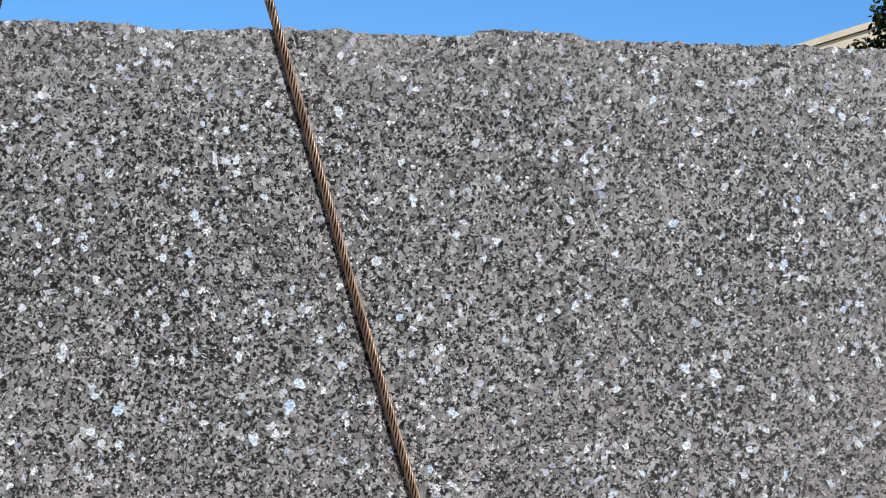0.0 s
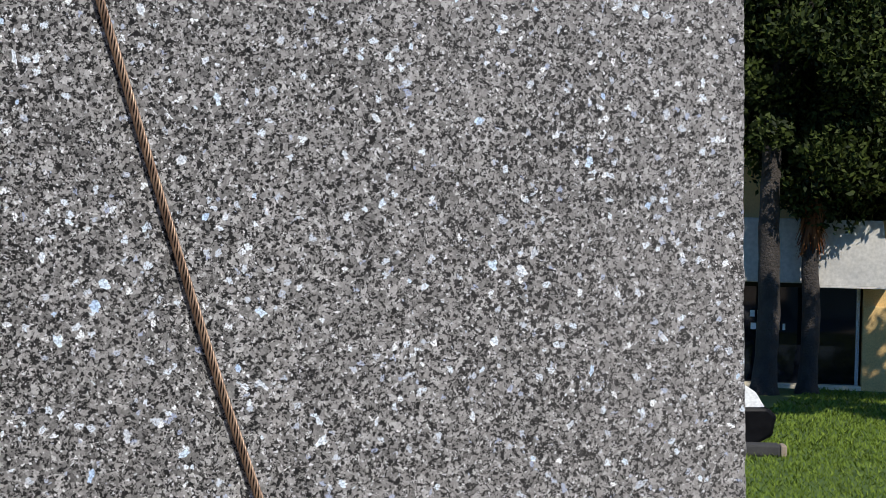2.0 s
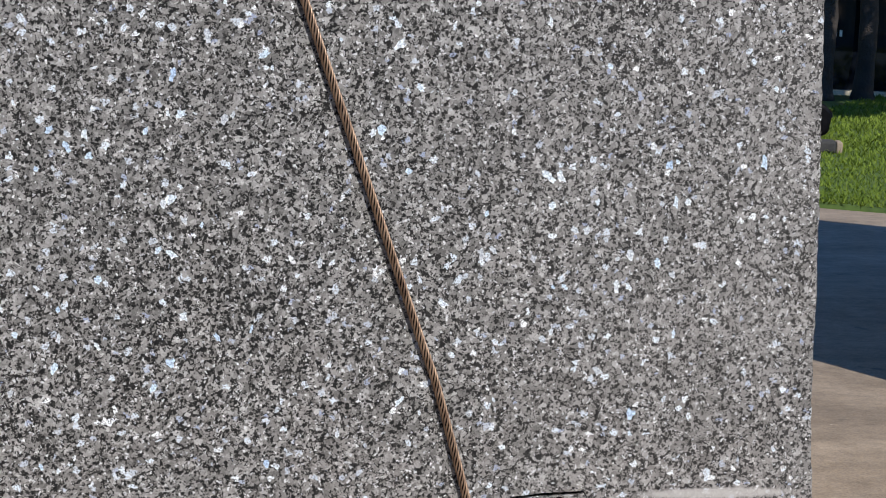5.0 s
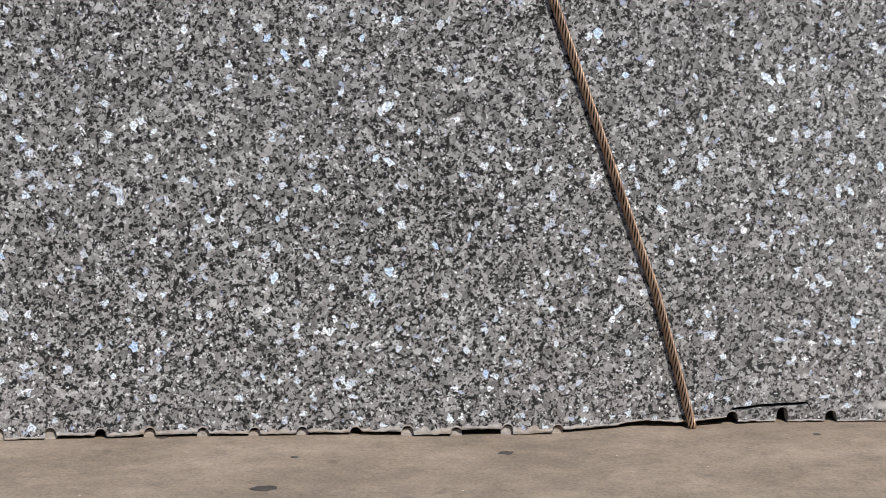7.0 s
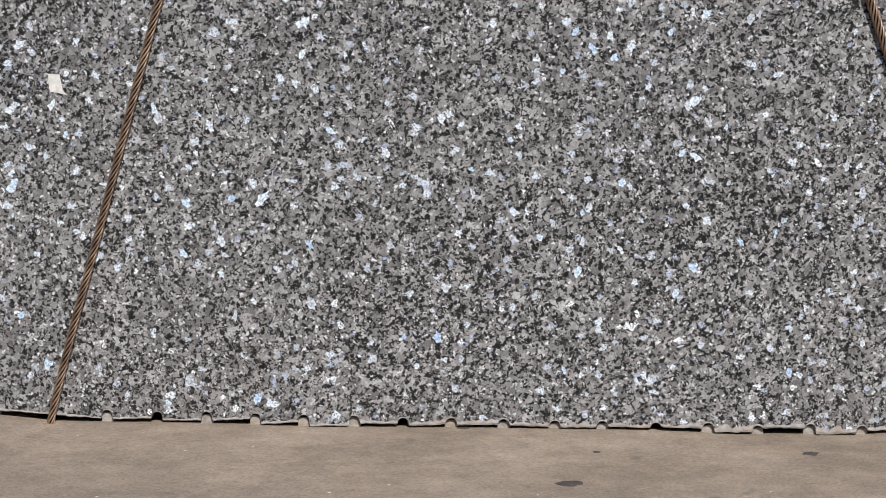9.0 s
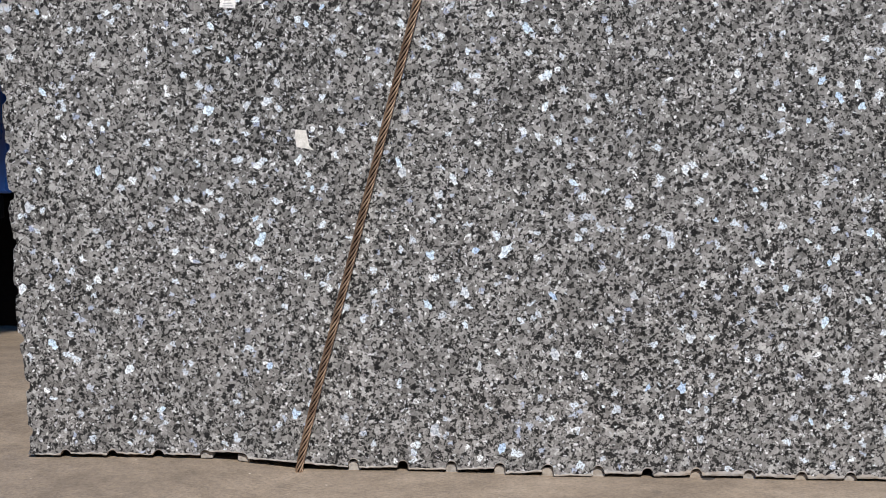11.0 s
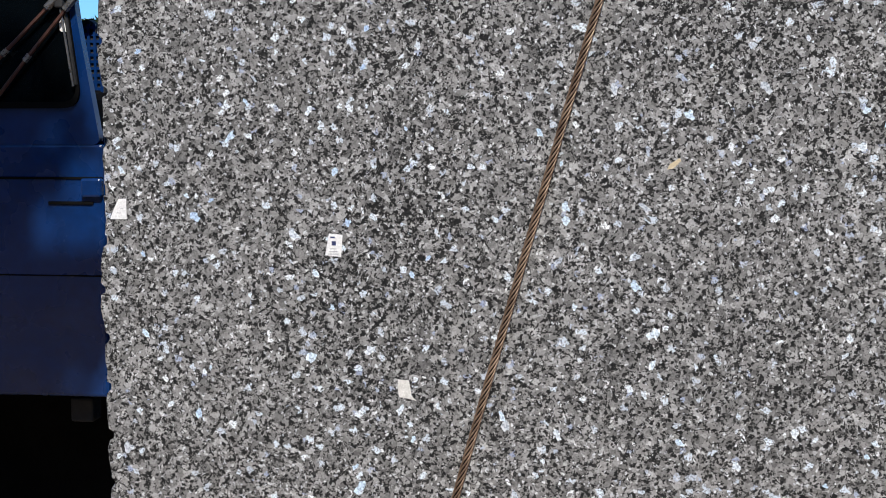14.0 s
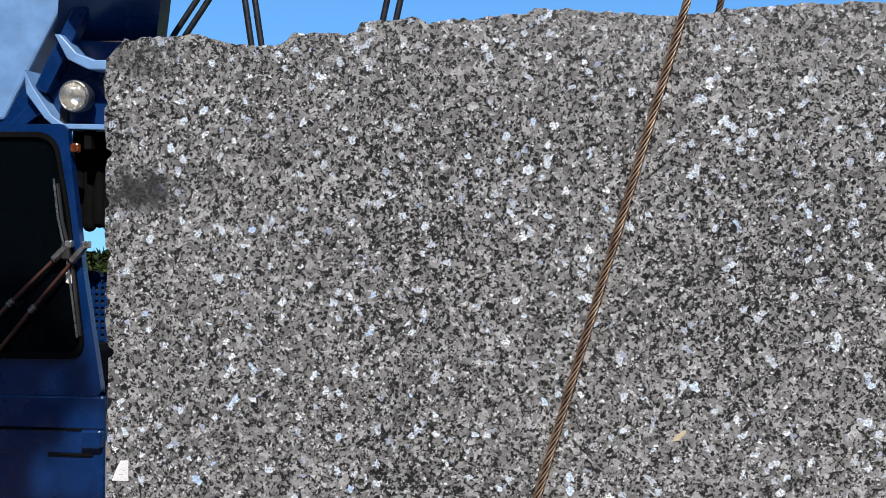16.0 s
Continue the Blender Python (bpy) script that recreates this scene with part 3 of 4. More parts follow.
# the largest flashing crystals, west to east: x, z
SEEN = [
    [(-0.69, 0.44), (-0.67, 1.38), (-0.66, 0.64), (-0.66, 1.31), (-0.64, 2.09), (-0.62, 0.3), (-0.61, 0.92), (-0.61, 1.11), (-0.61, 1.59), (-0.55, 0.75), (-0.55, 1.98), (-0.5, 1.25), (-0.49, 0.27), (-0.48, 0.73), 
     (-0.48, 1.2), (-0.47, 2.07), (-0.45, 0.84), (-0.44, 1.24), (-0.43, 0.24), (-0.43, 1.96), (-0.39, 1.39), (-0.37, 2.09), (-0.35, 0.14), (-0.35, 1.47), (-0.35, 1.79), (-0.32, 1.79), (-0.3, 0.53), (-0.29, 1.38), 
     (-0.24, 1.16), (-0.23, 2.04), (-0.21, 1.66), (-0.2, 0.87), (-0.2, 1.45), (-0.19, 1.07), (-0.18, 1.94), (-0.15, 0.99), (-0.14, 1.31), (-0.11, 0.88), (-0.11, 1.19), (-0.1, 0.61), (-0.09, 0.49), (-0.09, 0.56)],
    [(-0.08, 0.25), (-0.07, 1.55), (-0.06, 0.89), (-0.06, 1.64), (-0.05, 1.85), (-0.02, 0.13), (0.01, 0.75), (0.03, 1.41), (0.04, 0.68), (0.04, 1.07), (0.05, 1.92), (0.06, 1.6), (0.08, 1.11), (0.1, 0.76), 
     (0.16, 1.96), (0.25, 0.74), (0.26, 0.72), (0.26, 1.83), (0.3, 1.93), (0.3, 2.14), (0.31, 0.4), (0.31, 2.04), (0.32, 0.09), (0.32, 0.52), (0.34, 1.4), (0.37, 1.46), (0.38, 0.7), (0.39, 1.33), 
     (0.4, 0.35), (0.4, 0.43), (0.4, 1.2), (0.4, 1.23), (0.42, 1), (0.43, 0.25), (0.43, 0.53), (0.44, 1.96), (0.48, 0.05), (0.48, 1.84), (0.5, 0.53), (0.51, 1.5), (0.56, 1.05), (0.58, 0.8)],
    [(0.58, 1.23), (0.6, 0.87), (0.6, 0.94), (0.61, 0.28), (0.61, 0.42), (0.62, 1.42), (0.66, 0.69), (0.66, 1.85), (0.68, 1.44), (0.68, 1.93), (0.73, 1.55), (0.74, 2.04), (0.75, 1.02), (0.77, 1.81), 
     (0.79, 0.64), (0.79, 0.72), (0.8, 0.42), (0.83, 0.2), (0.83, 1.39), (0.85, 1.27), (0.85, 1.5), (0.86, 0.13), (0.87, 2.06), (0.91, 0.2), (0.92, 0.72), (0.92, 1.04), (0.93, 0.32), (0.93, 1.73), 
     (0.93, 1.79), (0.93, 1.83), (0.94, 1.61), (0.95, 0.16), (0.96, 0.45), (0.97, 1.8), (0.97, 1.89), (0.99, 0.6), (1.03, 0.9), (1.04, 0.94), (1.04, 2.15), (1.06, 1.37), (1.07, 0.24), (1.07, 1.45)],
    [(1.08, 0.67), (1.09, 0.5), (1.1, 0.7), (1.1, 2.2), (1.11, 2.27), (1.12, 0.5), (1.12, 1.42), (1.13, 1.48), (1.14, 0.3), (1.15, 0.44), (1.15, 0.98), (1.15, 2.24), (1.2, 0.55), (1.2, 0.83), 
     (1.21, 0.12), (1.21, 1.77), (1.21, 1.81), (1.23, 0.92), (1.24, 0.36), (1.24, 0.83), (1.25, 0.11), (1.25, 0.43), (1.25, 0.5), (1.27, 0.88), (1.27, 0.91), (1.27, 1.78), (1.28, 1.87), (1.29, 2.08), 
     (1.31, 0.91), (1.32, 0.86), (1.32, 2), (1.33, 1.9), (1.34, 0.41), (1.34, 0.57), (1.36, 0.56), (1.37, 2), (1.39, 1.55), (1.42, 1.42), (1.43, 1.36), (1.44, 1.19), (1.45, 0.92), (1.45, 1.63)],
    [(1.47, 0.31), (1.47, 1.39), (1.48, 0.64), (1.49, 0.75), (1.5, 0.96), (1.51, 0.37), (1.51, 0.63), (1.51, 0.76), (1.51, 1.05), (1.51, 1.44), (1.53, 0.79), (1.53, 0.96), (1.53, 1.49), (1.54, 0.48), 
     (1.54, 0.71), (1.58, 0.7), (1.59, 0.57), (1.59, 1.14), (1.6, 2.12), (1.62, 0.43), (1.62, 1.62), (1.63, 0.95), (1.63, 1.22), (1.64, 1.42), (1.65, 0.96), (1.67, 1.96), (1.7, 0.45), (1.7, 1.78), 
     (1.72, 1.1), (1.73, 1.9), (1.74, 0.12), (1.74, 1.07), (1.75, 1.24), (1.75, 2.01), (1.76, 1.65), (1.78, 1.92), (1.84, 1.3), (1.85, 1.53), (1.86, 0.61), (1.87, 0.92), (1.87, 1.7), (1.89, 0.61)],
    [(1.89, 1.43), (1.9, 1.14), (1.9, 1.26), (1.91, 0.19), (1.98, 0.92), (1.98, 1.49), (2, 0.93), (2, 1.96), (2.04, 1.13), (2.06, 0.27), (2.07, 0.83), (2.08, 1.8), (2.09, 1.03), (2.11, 0.24), 
     (2.11, 2.03), (2.15, 1.89), (2.16, 0.51), (2.17, 1.69), (2.23, 2.06), (2.24, 1.51), (2.25, 0.63), (2.26, 0.73), (2.28, 0.64), (2.28, 1.93), (2.34, 2.18), (2.35, 1.74), (2.38, 0.62), (2.4, 1.19), 
     (2.4, 1.89), (2.41, 0.82), (2.42, 0.75), (2.42, 1.3), (2.43, 0.44), (2.43, 0.55), (2.44, 0.82), (2.44, 1.55), (2.44, 2.11), (2.45, 1.37), (2.46, 0.55), (2.46, 1.31), (2.48, 0.69), (2.51, 0.69)],
    [(2.51, 1.54), (2.53, 2.16), (2.54, 1.58), (2.55, 0.34), (2.55, 1.09), (2.59, 0.55), (2.59, 0.62), (2.61, 1.97), (2.62, 0.55), (2.62, 0.63), (2.64, 0.18), (2.64, 0.23), (2.64, 1.17), (2.64, 1.8), 
     (2.67, 1.8), (2.69, 0.61), (2.69, 1.3), (2.69, 2.06), (2.7, 1.96), (2.71, 0.85), (2.73, 0.58), (2.73, 0.76), (2.73, 0.86), (2.74, 0.43), (2.76, 0.76), (2.78, 1.08), (2.8, 1.49), (2.8, 2.16), 
     (2.82, 1.7), (2.86, 1.92), (2.95, 0.86), (2.95, 1.66), (2.95, 2), (2.97, 1.04), (2.98, 1.18), (3.01, 0.72), (3.06, 1.29)],
]
BIG = {(0.5, 0.53): 2.3, (1.53, 1.49): 1.5, (2.17, 1.69): 1.3, (-0.09, 0.56): 1.3}
rnd = random.Random(5)
for k, (x, z) in enumerate(p for stretch in SEEN for p in stretch):
    ob = new("crystal", FLAKES[k % 9])
    s = 0.0105 * rnd.uniform(0.5, 1.3) * BIG.get((x, z), 1.0)
    ob.matrix_basis = pose(x, -0.0002, z, 0, rnd.uniform(-60, 60), 0) @ Matrix.Diagonal((s * rnd.uniform(0.6, 1.0), 0.008, s * rnd.uniform(0.85, 1.2), 1))
    ob.parent = block

# ---- wire rope slings ----


def wire_rope(name, ctrl, radius, material, label, group, lay=0.10, strands=6, step=0.005):
    """A rope of round strands laid over a core, each strand a part."""
    pts = curve(ctrl, step)
    t = thing(name, tuple(pts[0]), label, "wire rope", group)
    pts = [p - pts[0] for p in pts]
    length = [0.0]
    for p, q in zip(pts, pts[1:]):
        length.append(length[-1] + (q - p).length)
    r_s = radius * 0.235
    for s in range(strands):
        line = []
        up = Vector((0, 1, 0))
        for i, p in enumerate(pts):
            d = (pts[min(i + 1, len(pts) - 1)] - pts[max(i - 1, 0)]).normalized()
            a = d.cross(up).normalized()
            c = d.cross(a)
            f = 2 * math.pi * (s / strands + length[i] / lay)
            line.append(p + (radius - r_s) * (math.cos(f) * a + math.sin(f) * c))
        part("strand", tube(bmesh.new(), line, r_s, 7), material, t, smooth=True)
    # near-black core paints shade and dirt into the grooves between strands
    part("core", tube(bmesh.new(), pts, radius * 0.5, 8), MATT_BLACK, t, smooth=True)
    return t


SL, GR = "rusty brown twisted wire rope sling tight against the stone", "slings round the block"
R = 0.0108
wire_rope("wire_rope_sling", [(2.238, 0.10, -0.028), (2.243, 0.0, -0.024), (2.235, -0.013, 0.012), (2.186, -0.0115, 0.183), (2.142, -0.0115, 0.33), (2.108, -0.0115, 0.42), (1.963, -0.0125, 0.817), (1.80, -0.0125, 1.26),
                                   (1.669, -0.0125, 1.648), (1.55, -0.0125, 2.01), (1.449, -0.0125, 2.315), (1.424, -0.006, 2.39), (1.395, 0.016, 2.475), (1.34, 0.07, 2.63), (1.10, 0.34, 3.35)], R, STEEL, SL, GR)
wire_rope("wire_rope_sling", [(-0.012, 0.10, -0.02), (-0.014, 0.0, -0.02), (-0.01, -0.013, 0.015), (0.04, -0.0125, 0.2), (0.126, -0.0125, 0.493), (0.216, -0.0125, 0.806), (0.385, -0.0125, 1.384),
                                   (0.494, -0.0125, 1.75), (0.648, -0.0125, 2.272), (0.67, -0.006, 2.345), (0.696, 0.016, 2.43), (0.745, 0.07, 2.60), (0.96, 0.34, 3.35)], 0.0098, STEEL, SL, GR, lay=0.122)
wire_rope("wire_rope_sling", [(0.60, 1.213, 2.15), (0.64, 1.213, 2.27), (0.692, 1.19, 2.466), (0.90, 0.75, 3.35)], R, STEEL, "rusty brown wire rope rising behind the stone", GR)

# ---- crane truck behind the block ----
truck = thing("crane_truck", (-2.4, 1.45, 0), "dark blue crane truck with its cab facing the block", "crane truck")
TX, TY = 2.4, -1.45


def tpart(name, bm, material, parent=truck, label="", smooth=False):
    for v in bm.verts:
        v.co.x += TX
        v.co.y += TY
    return part(name, bm, material, parent, label, smooth)


WIN = [(-3.28, 1.395), (-1.296, 1.395), (-1.352, 1.86), (-1.400, 2.115), (-3.18, 2.115)]
outer = rounded([(-3.50, 1.28), (-1.242, 1.28), (-1.308, 1.675), (-1.366, 2.14), (-3.38, 2.14)], 0.03)
inner = rounded(WIN, 0.07)
cab = tpart("cab", ring(outer, inner, 1.45, 1.49), BLUE)


def cab_shell():
    """Skirt, roof, side and back; the cab narrows towards its back."""
    bm = bmesh.new()
    front = [(-3.50, 0.47), (-1.235, 0.47), (-1.242, 1.28), (-1.308, 1.675), (-1.366, 2.14), (-3.38, 2.14)]
    loops = []
    for y, dx in ((1.47, 0.0), (1.60, -0.05), (1.95, -0.24), (2.9, -0.55)):
        loops.append([bm.verts.new((x + (dx if x > -2 else 0), y, z)) for x, z in front])
    for p, q in zip(loops, loops[1:]):
        for i in range(6):
            j = (i + 1) % 6
            bm.faces.new((p[i], p[j], q[j], q[i]))
    bm.faces.new(loops[-1])
    bmesh.ops.recalc_face_normals(bm, faces=bm.faces)
    box(bm, (-3.50, 1.45, 0.47), (-1.235, 1.475, 1.282), 0.01)
    return bm


tpart("cab_shell", cab_shell(), BLUE)
gasket_in = rounded([(-3.26, 1.415), (-1.308, 1.415), (-1.362, 1.86), (-1.41, 2.098), (-3.165, 2.098)], 0.06)
tpart("window_gasket", ring(rounded(WIN, 0.07), gasket_in, 1.438, 1.47), MATT_BLACK, cab, "black rubber windscreen gasket")
tpart("windscreen", prism(gasket_in, 1.452, 1.457), GLASS, cab)
tpart("dashboard", boxm((-3.3, 1.55, 1.28), (-1.34, 1.95, 1.44), 0.03), MATT_BLACK, cab)
tpart("seat", boxm((-2.35, 2.3, 1.25), (-1.85, 2.45, 1.95), 0.05), RUBBER, cab)
tpart("seat", boxm((-3.2, 2.45, 1.25), (-2.65, 2.62, 1.95), 0.05), RUBBER, cab)
tpart("inner_pillar", boxm((-1.56, 1.80, 1.30), (-1.50, 1.85, 2.1), 0.01), BLUE, cab)
tpart("side_board", prism([(-1.475, 1.40), (-1.445, 1.40), (-1.450, 1.55), (-1.462, 1.55)], 1.49, 1.505), WHITE, cab)
# crease across the front, and the recessed grip
tpart("panel_seam", boxm((-3.49, 1.446, 1.170), (-1.238, 1.452, 1.178), 0.001), MATT_BLACK, cab)
tpart("lower_seam", boxm((-3.49, 1.447, 0.86), (-1.238, 1.451, 0.864), 0.0008), MATT_BLACK, cab)
grip = tpart("grip", boxm((-1.305, 1.425, 1.115), (-1.236, 1.46, 1.175), 0.008), BLUE, cab, "dark recessed step grip")
tpart("grip_plate", boxm((-1.42, 1.443, 1.09), (-1.27, 1.452, 1.10), 0.002), MATT_BLACK, cab)


def wiper(x0, z0, x1, z1):
    bm = bmesh.new()
    tube(bm, [(x0, 1.425, z0), ((x0 + x1) / 2, 1.418, (z0 + z1) / 2), (x1, 1.43, z1)], 0.0065, 6)
    w = tpart("wiper_arm", bm, RED_STEEL, cab, "red brown wiper arm")
    d = Vector((x1 - x0, 0, z1 - z0)).normalized()
    bm = bmesh.new()
    tube(bm, [(x0 - d.x * 0.05, 1.42, z0 - d.z * 0.05), (x0 + d.x * 0.015, 1.42, z0 + d.z * 0.015)], 0.0125, 6)
    box(bm, (x0 - d.x * 0.055 - 0.01, 1.41, z0 - d.z * 0.055 - 0.01), (x0 - d.x * 0.055 + 0.012, 1.44, z0 - d.z * 0.055 + 0.012), 0.003)
    bm2 = bmesh.new()
    tube(bm2, [(x0 + d.x * 0.20, 1.417, z0 + d.z * 0.20), (x0 + d.x * 0.225, 1.417, z0 + d.z * 0.225)], 0.010, 6)
    tpart("wiper_joint", bm, CHROME, cab, "worn metal wiper joint")
    tpart("wiper_clip", bm2, CHROME, cab)


wiper(-1.325, 1.715, -1.62, 1.375)
wiper(-1.385, 1.72, -1.68, 1.435)
bm = bmesh.new()
tube(bm, [(-1.402, 1.432, 1.965), (-1.385, 1.428, 1.84), (-1.352, 1.428, 1.70), (-1.32, 1.432, 1.465)], 0.004, 6)
tpart("wiper_blade", bm, CHROME, cab, "silver wiper blade")
bm = bmesh.new()
tube(bm, [(-1.39, 1.436, 1.95), (-1.373, 1.434, 1.83), (-1.34, 1.434, 1.70), (-1.312, 1.436, 1.47)], 0.006, 6)
tpart("wiper_rubber", bm, RUBBER, cab)
tpart("pivot", boxm((-1.37, 1.415, 1.71), (-1.342, 1.45, 1.765), 0.006), RUBBER, cab)
tpart("window_badge", prism(rounded([(-1.365, 1.635), (-1.338, 1.635), (-1.338, 1.672), (-1.365, 1.672)], 0.01), 1.447, 1.4495), WHITE, cab)

# grille behind the cab's corner, mirror and marker light
grille = tpart("side_grille", prism(rounded([(-1.50, 1.15), (-1.35, 1.15), (-1.35, 1.58), (-1.385, 1.672), (-1.50, 1.672)], 0.02), 1.80, 1.84), RUBBER, truck, "perforated dark side grille")
for i in range(20):
    tpart("grille_bar", boxm((-1.45, 1.792, 1.215 + i * 0.0225), (-1.353, 1.80, 1.225 + i * 0.0225)), BLUE, grille)
for i in range(5):
    tpart("grille_bar", boxm((-1.445 + i * 0.021, 1.789, 1.21), (-1.436 + i * 0.021, 1.797, 1.66)), BLUE, grille)
bm = bmesh.new()
for k in range(5):
    tube(bm, [(-1.385 + 0.034 * k, 1.62, 2.13), (-1.385 + 0.034 * k, 1.62, 1.836 - 0.012 * (k % 2))], 0.024, 12)
    bmesh.ops.create_uvsphere(bm, u_segments=12, v_segments=6, radius=0.024, matrix=Matrix.Translation((-1.385 + 0.034 * k, 1.62, 1.836 - 0.012 * (k % 2))))
box(bm, (-1.41, 1.62, 1.86), (-1.22, 1.70, 2.14), 0.015)
tpart("mirror", bm, MATT_BLACK, truck, "black mirror housing", smooth=False)
tpart("marker_light", boxm((-1.352, 1.44, 2.05), (-1.325, 1.47, 2.078), 0.006), ORANGE, truck, "small orange marker light")
tpart("light_bracket", boxm((-1.325, 1.49, 2.06), (-1.30, 1.53, 2.14), 0.004), MATT_BLACK, truck)

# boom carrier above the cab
boom = tpart("boom", prism([(-1.98, 1.60 + 0.56), (-1.62, 2.16), (-1.20, 2.95), (-1.0, 3.4), (-1.28, 3.4)], 1.55, 1.75, 0.01), BLUE_SUNLIT, truck, "light blue boom side, lightened as if sunlit")
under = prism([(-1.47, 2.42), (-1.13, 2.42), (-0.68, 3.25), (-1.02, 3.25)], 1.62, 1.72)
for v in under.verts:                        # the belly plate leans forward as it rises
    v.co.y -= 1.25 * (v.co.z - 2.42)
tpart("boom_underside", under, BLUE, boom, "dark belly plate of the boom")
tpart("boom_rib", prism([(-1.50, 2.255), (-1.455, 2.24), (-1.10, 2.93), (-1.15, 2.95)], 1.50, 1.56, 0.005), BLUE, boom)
tpart("flange", prism([(-1.415, 2.425), (-1.395, 2.425), (-1.34, 2.365), (-1.28, 2.342), (-1.15, 2.342), (-1.15, 2.308), (-1.30, 2.312), (-1.37, 2.345)], 1.46, 1.62, 0.004), BLUE_SUNLIT, boom)
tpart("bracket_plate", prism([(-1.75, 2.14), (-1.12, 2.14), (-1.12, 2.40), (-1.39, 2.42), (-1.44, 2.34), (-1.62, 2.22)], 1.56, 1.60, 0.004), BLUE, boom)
tpart("lower_flange", prism([(-1.519, 2.316), (-1.485, 2.252), (-1.426, 2.169), (-1.388, 2.142), (-1.12, 2.136), (-1.12, 2.118), (-1.407, 2.126), (-1.45, 2.16), (-1.512, 2.24)], 1.47, 1.62, 0.003), BLUE_SUNLIT, boom)
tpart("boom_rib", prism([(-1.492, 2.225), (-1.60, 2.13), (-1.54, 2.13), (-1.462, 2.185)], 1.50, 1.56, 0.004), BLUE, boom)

# round work lamp
lamp = thing("work_lamp", (-1.345, 1.50, 2.228), "round work lamp with a black housing on the cab roof", "lamp")
bm = bmesh.new()
prof = [(0.044, -0.05), (0.052, -0.045), (0.052, -0.02), (0.046, 0.02), (0.028, 0.045), (0.0, 0.05)]
rv = []
for r, y in prof:
    rv.append([bm.verts.new((r * math.cos(a), y, r * math.sin(a))) for a in np.linspace(0, 2 * math.pi, 32, endpoint=False)])
for a, c in zip(rv, rv[1:]):
    for i in range(32):
        j = (i + 1) % 32
        bm.faces.new((a[i], a[j], c[j], c[i]))
bmesh.ops.remove_doubles(bm, verts=bm.verts, dist=1e-5)
bmesh.ops.recalc_face_normals(bm, faces=bm.faces)
part("housing", bm, RUBBER, lamp, "black lamp housing", smooth=True)
for nm, m_, prof in (("reflector", REFLECTOR, [(0.042, -0.044), (0.036, -0.022), (0.022, -0.004), (0.008, 0.0), (0.001, 0.0)]), ("lens", LENS, [(0.044, -0.047), (0.036, -0.055), (0.02, -0.060), (0.001, -0.061)]),
                     ("chrome_rim", CHROME, [(0.050, -0.046), (0.048, -0.053), (0.043, -0.053), (0.042, -0.046)])):
    bm = bmesh.new()
    rv = [[bm.verts.new((r * math.cos(a), y, r * math.sin(a))) for a in np.linspace(0, 2 * math.pi, 32, endpoint=False)] for r, y in prof]
    for a, c in zip(rv, rv[1:]):
        for i in range(32):
            j = (i + 1) % 32
            bm.faces.new((a[i], a[j], c[j], c[i]))
    o = part(nm, bm, m_, lamp, smooth=True)
    if nm == "lens":
        o.visible_shadow = False
bm = boxm((-0.062, -0.01, -0.085), (-0.035, 0.02, -0.03), 0.006)
tube(bm, [(-0.05, 0.005, -0.09), (-0.05, 0.005, -0.05)], 0.016, 10)
part("mount", bm, RUBBER, lamp, "dark worn swivel mount")

# carrier frame, wheels and legs under the cab
tpart("chassis", boxm((-3.4, 2.0, 0.35), (1.4, 3.0, 0.62), 0.03), RUBBER, truck)
# black sheet added as the dark shade beneath the truck
tpart("shade_sheet", boxm((-3.4, 2.0, -0.08), (-1.0, 2.06, 0.48), 0.01), MATT_BLACK, truck)
tpart("deck", boxm((-1.0, 1.6, 0.62), (1.4, 3.1, 0.95), 0.03), BLUE, truck)
tpart("step", boxm((-1.42, 1.58, 0.36), (-1.34, 1.66, 0.44), 0.008), RUBBER, truck)


def wheel(x, y):
    w = thing("wheel", (0, 0, 0))
    w.parent = truck
    gz0 = ground_z(y)
    w.location = (x + TX, y + TY, gz0 + 0.42)
    for nm, m_, prof in (("tyre", RUBBER, [(0.22, -0.13), (0.38, -0.14), (0.42, -0.10), (0.42, 0.10), (0.38, 0.14), (0.22, 0.13)]), ("rim", CHROME, [(0.22, -0.10), (0.20, -0.04), (0.08, -0.02), (0.01, -0.05)])):
        bm = bmesh.new()
        rv = [[bm.verts.new((r * math.sin(a), r_y, r * math.cos(a))) for a in np.linspace(0, 2 * math.pi, 36, endpoint=False)] for r, r_y in prof]
        for a, c in zip(rv, rv[1:]):
            for i in range(36):
                j = (i + 1) % 36
                bm.faces.new((a[i], a[j], c[j], c[i]))
        part(nm, bm, m_, w, smooth=True)


for wx, wy in ((-2.6, 1.95), (-2.6, 2.9), (0.6, 1.95), (0.6, 2.9)):
    wheel(wx, wy)
for x0, x1, dz in ((-1.082, -0.57, 0.75), (-1.042, -0.53, 0.75), (-0.815, -0.98, 1.05), (-0.782, -0.947, 1.05), (-0.395, -0.19, 0.95), (-0.352, -0.147, 0.95)):
    bm = bmesh.new()
    k = (x1 - x0) / dz
    zl = 2.30 if k > 0.5 else 0.94
    tube(bm, [(x0 - k * (2.42 - zl), 1.62, zl), (x0, 1.62, 2.42), (x1, 1.62, 2.42 + dz)], 0.0105, 8)
    tpart("hoist_rope", bm, BLACK_WIRE, truck, "dark greased hoist rope", smooth=True)

# ---- yard behind: lawn, kerb, building, car, trees ----
EDGE0, EDGE_D = Vector((5.83, 7.32)), Vector((0.84, -0.54)).normalized()
EDGE_N = Vector((-EDGE_D.y, EDGE_D.x))


def lawn_xy(s, d):
    p = EDGE0 + EDGE_D * s + EDGE_N * d
    return p.x, p.y


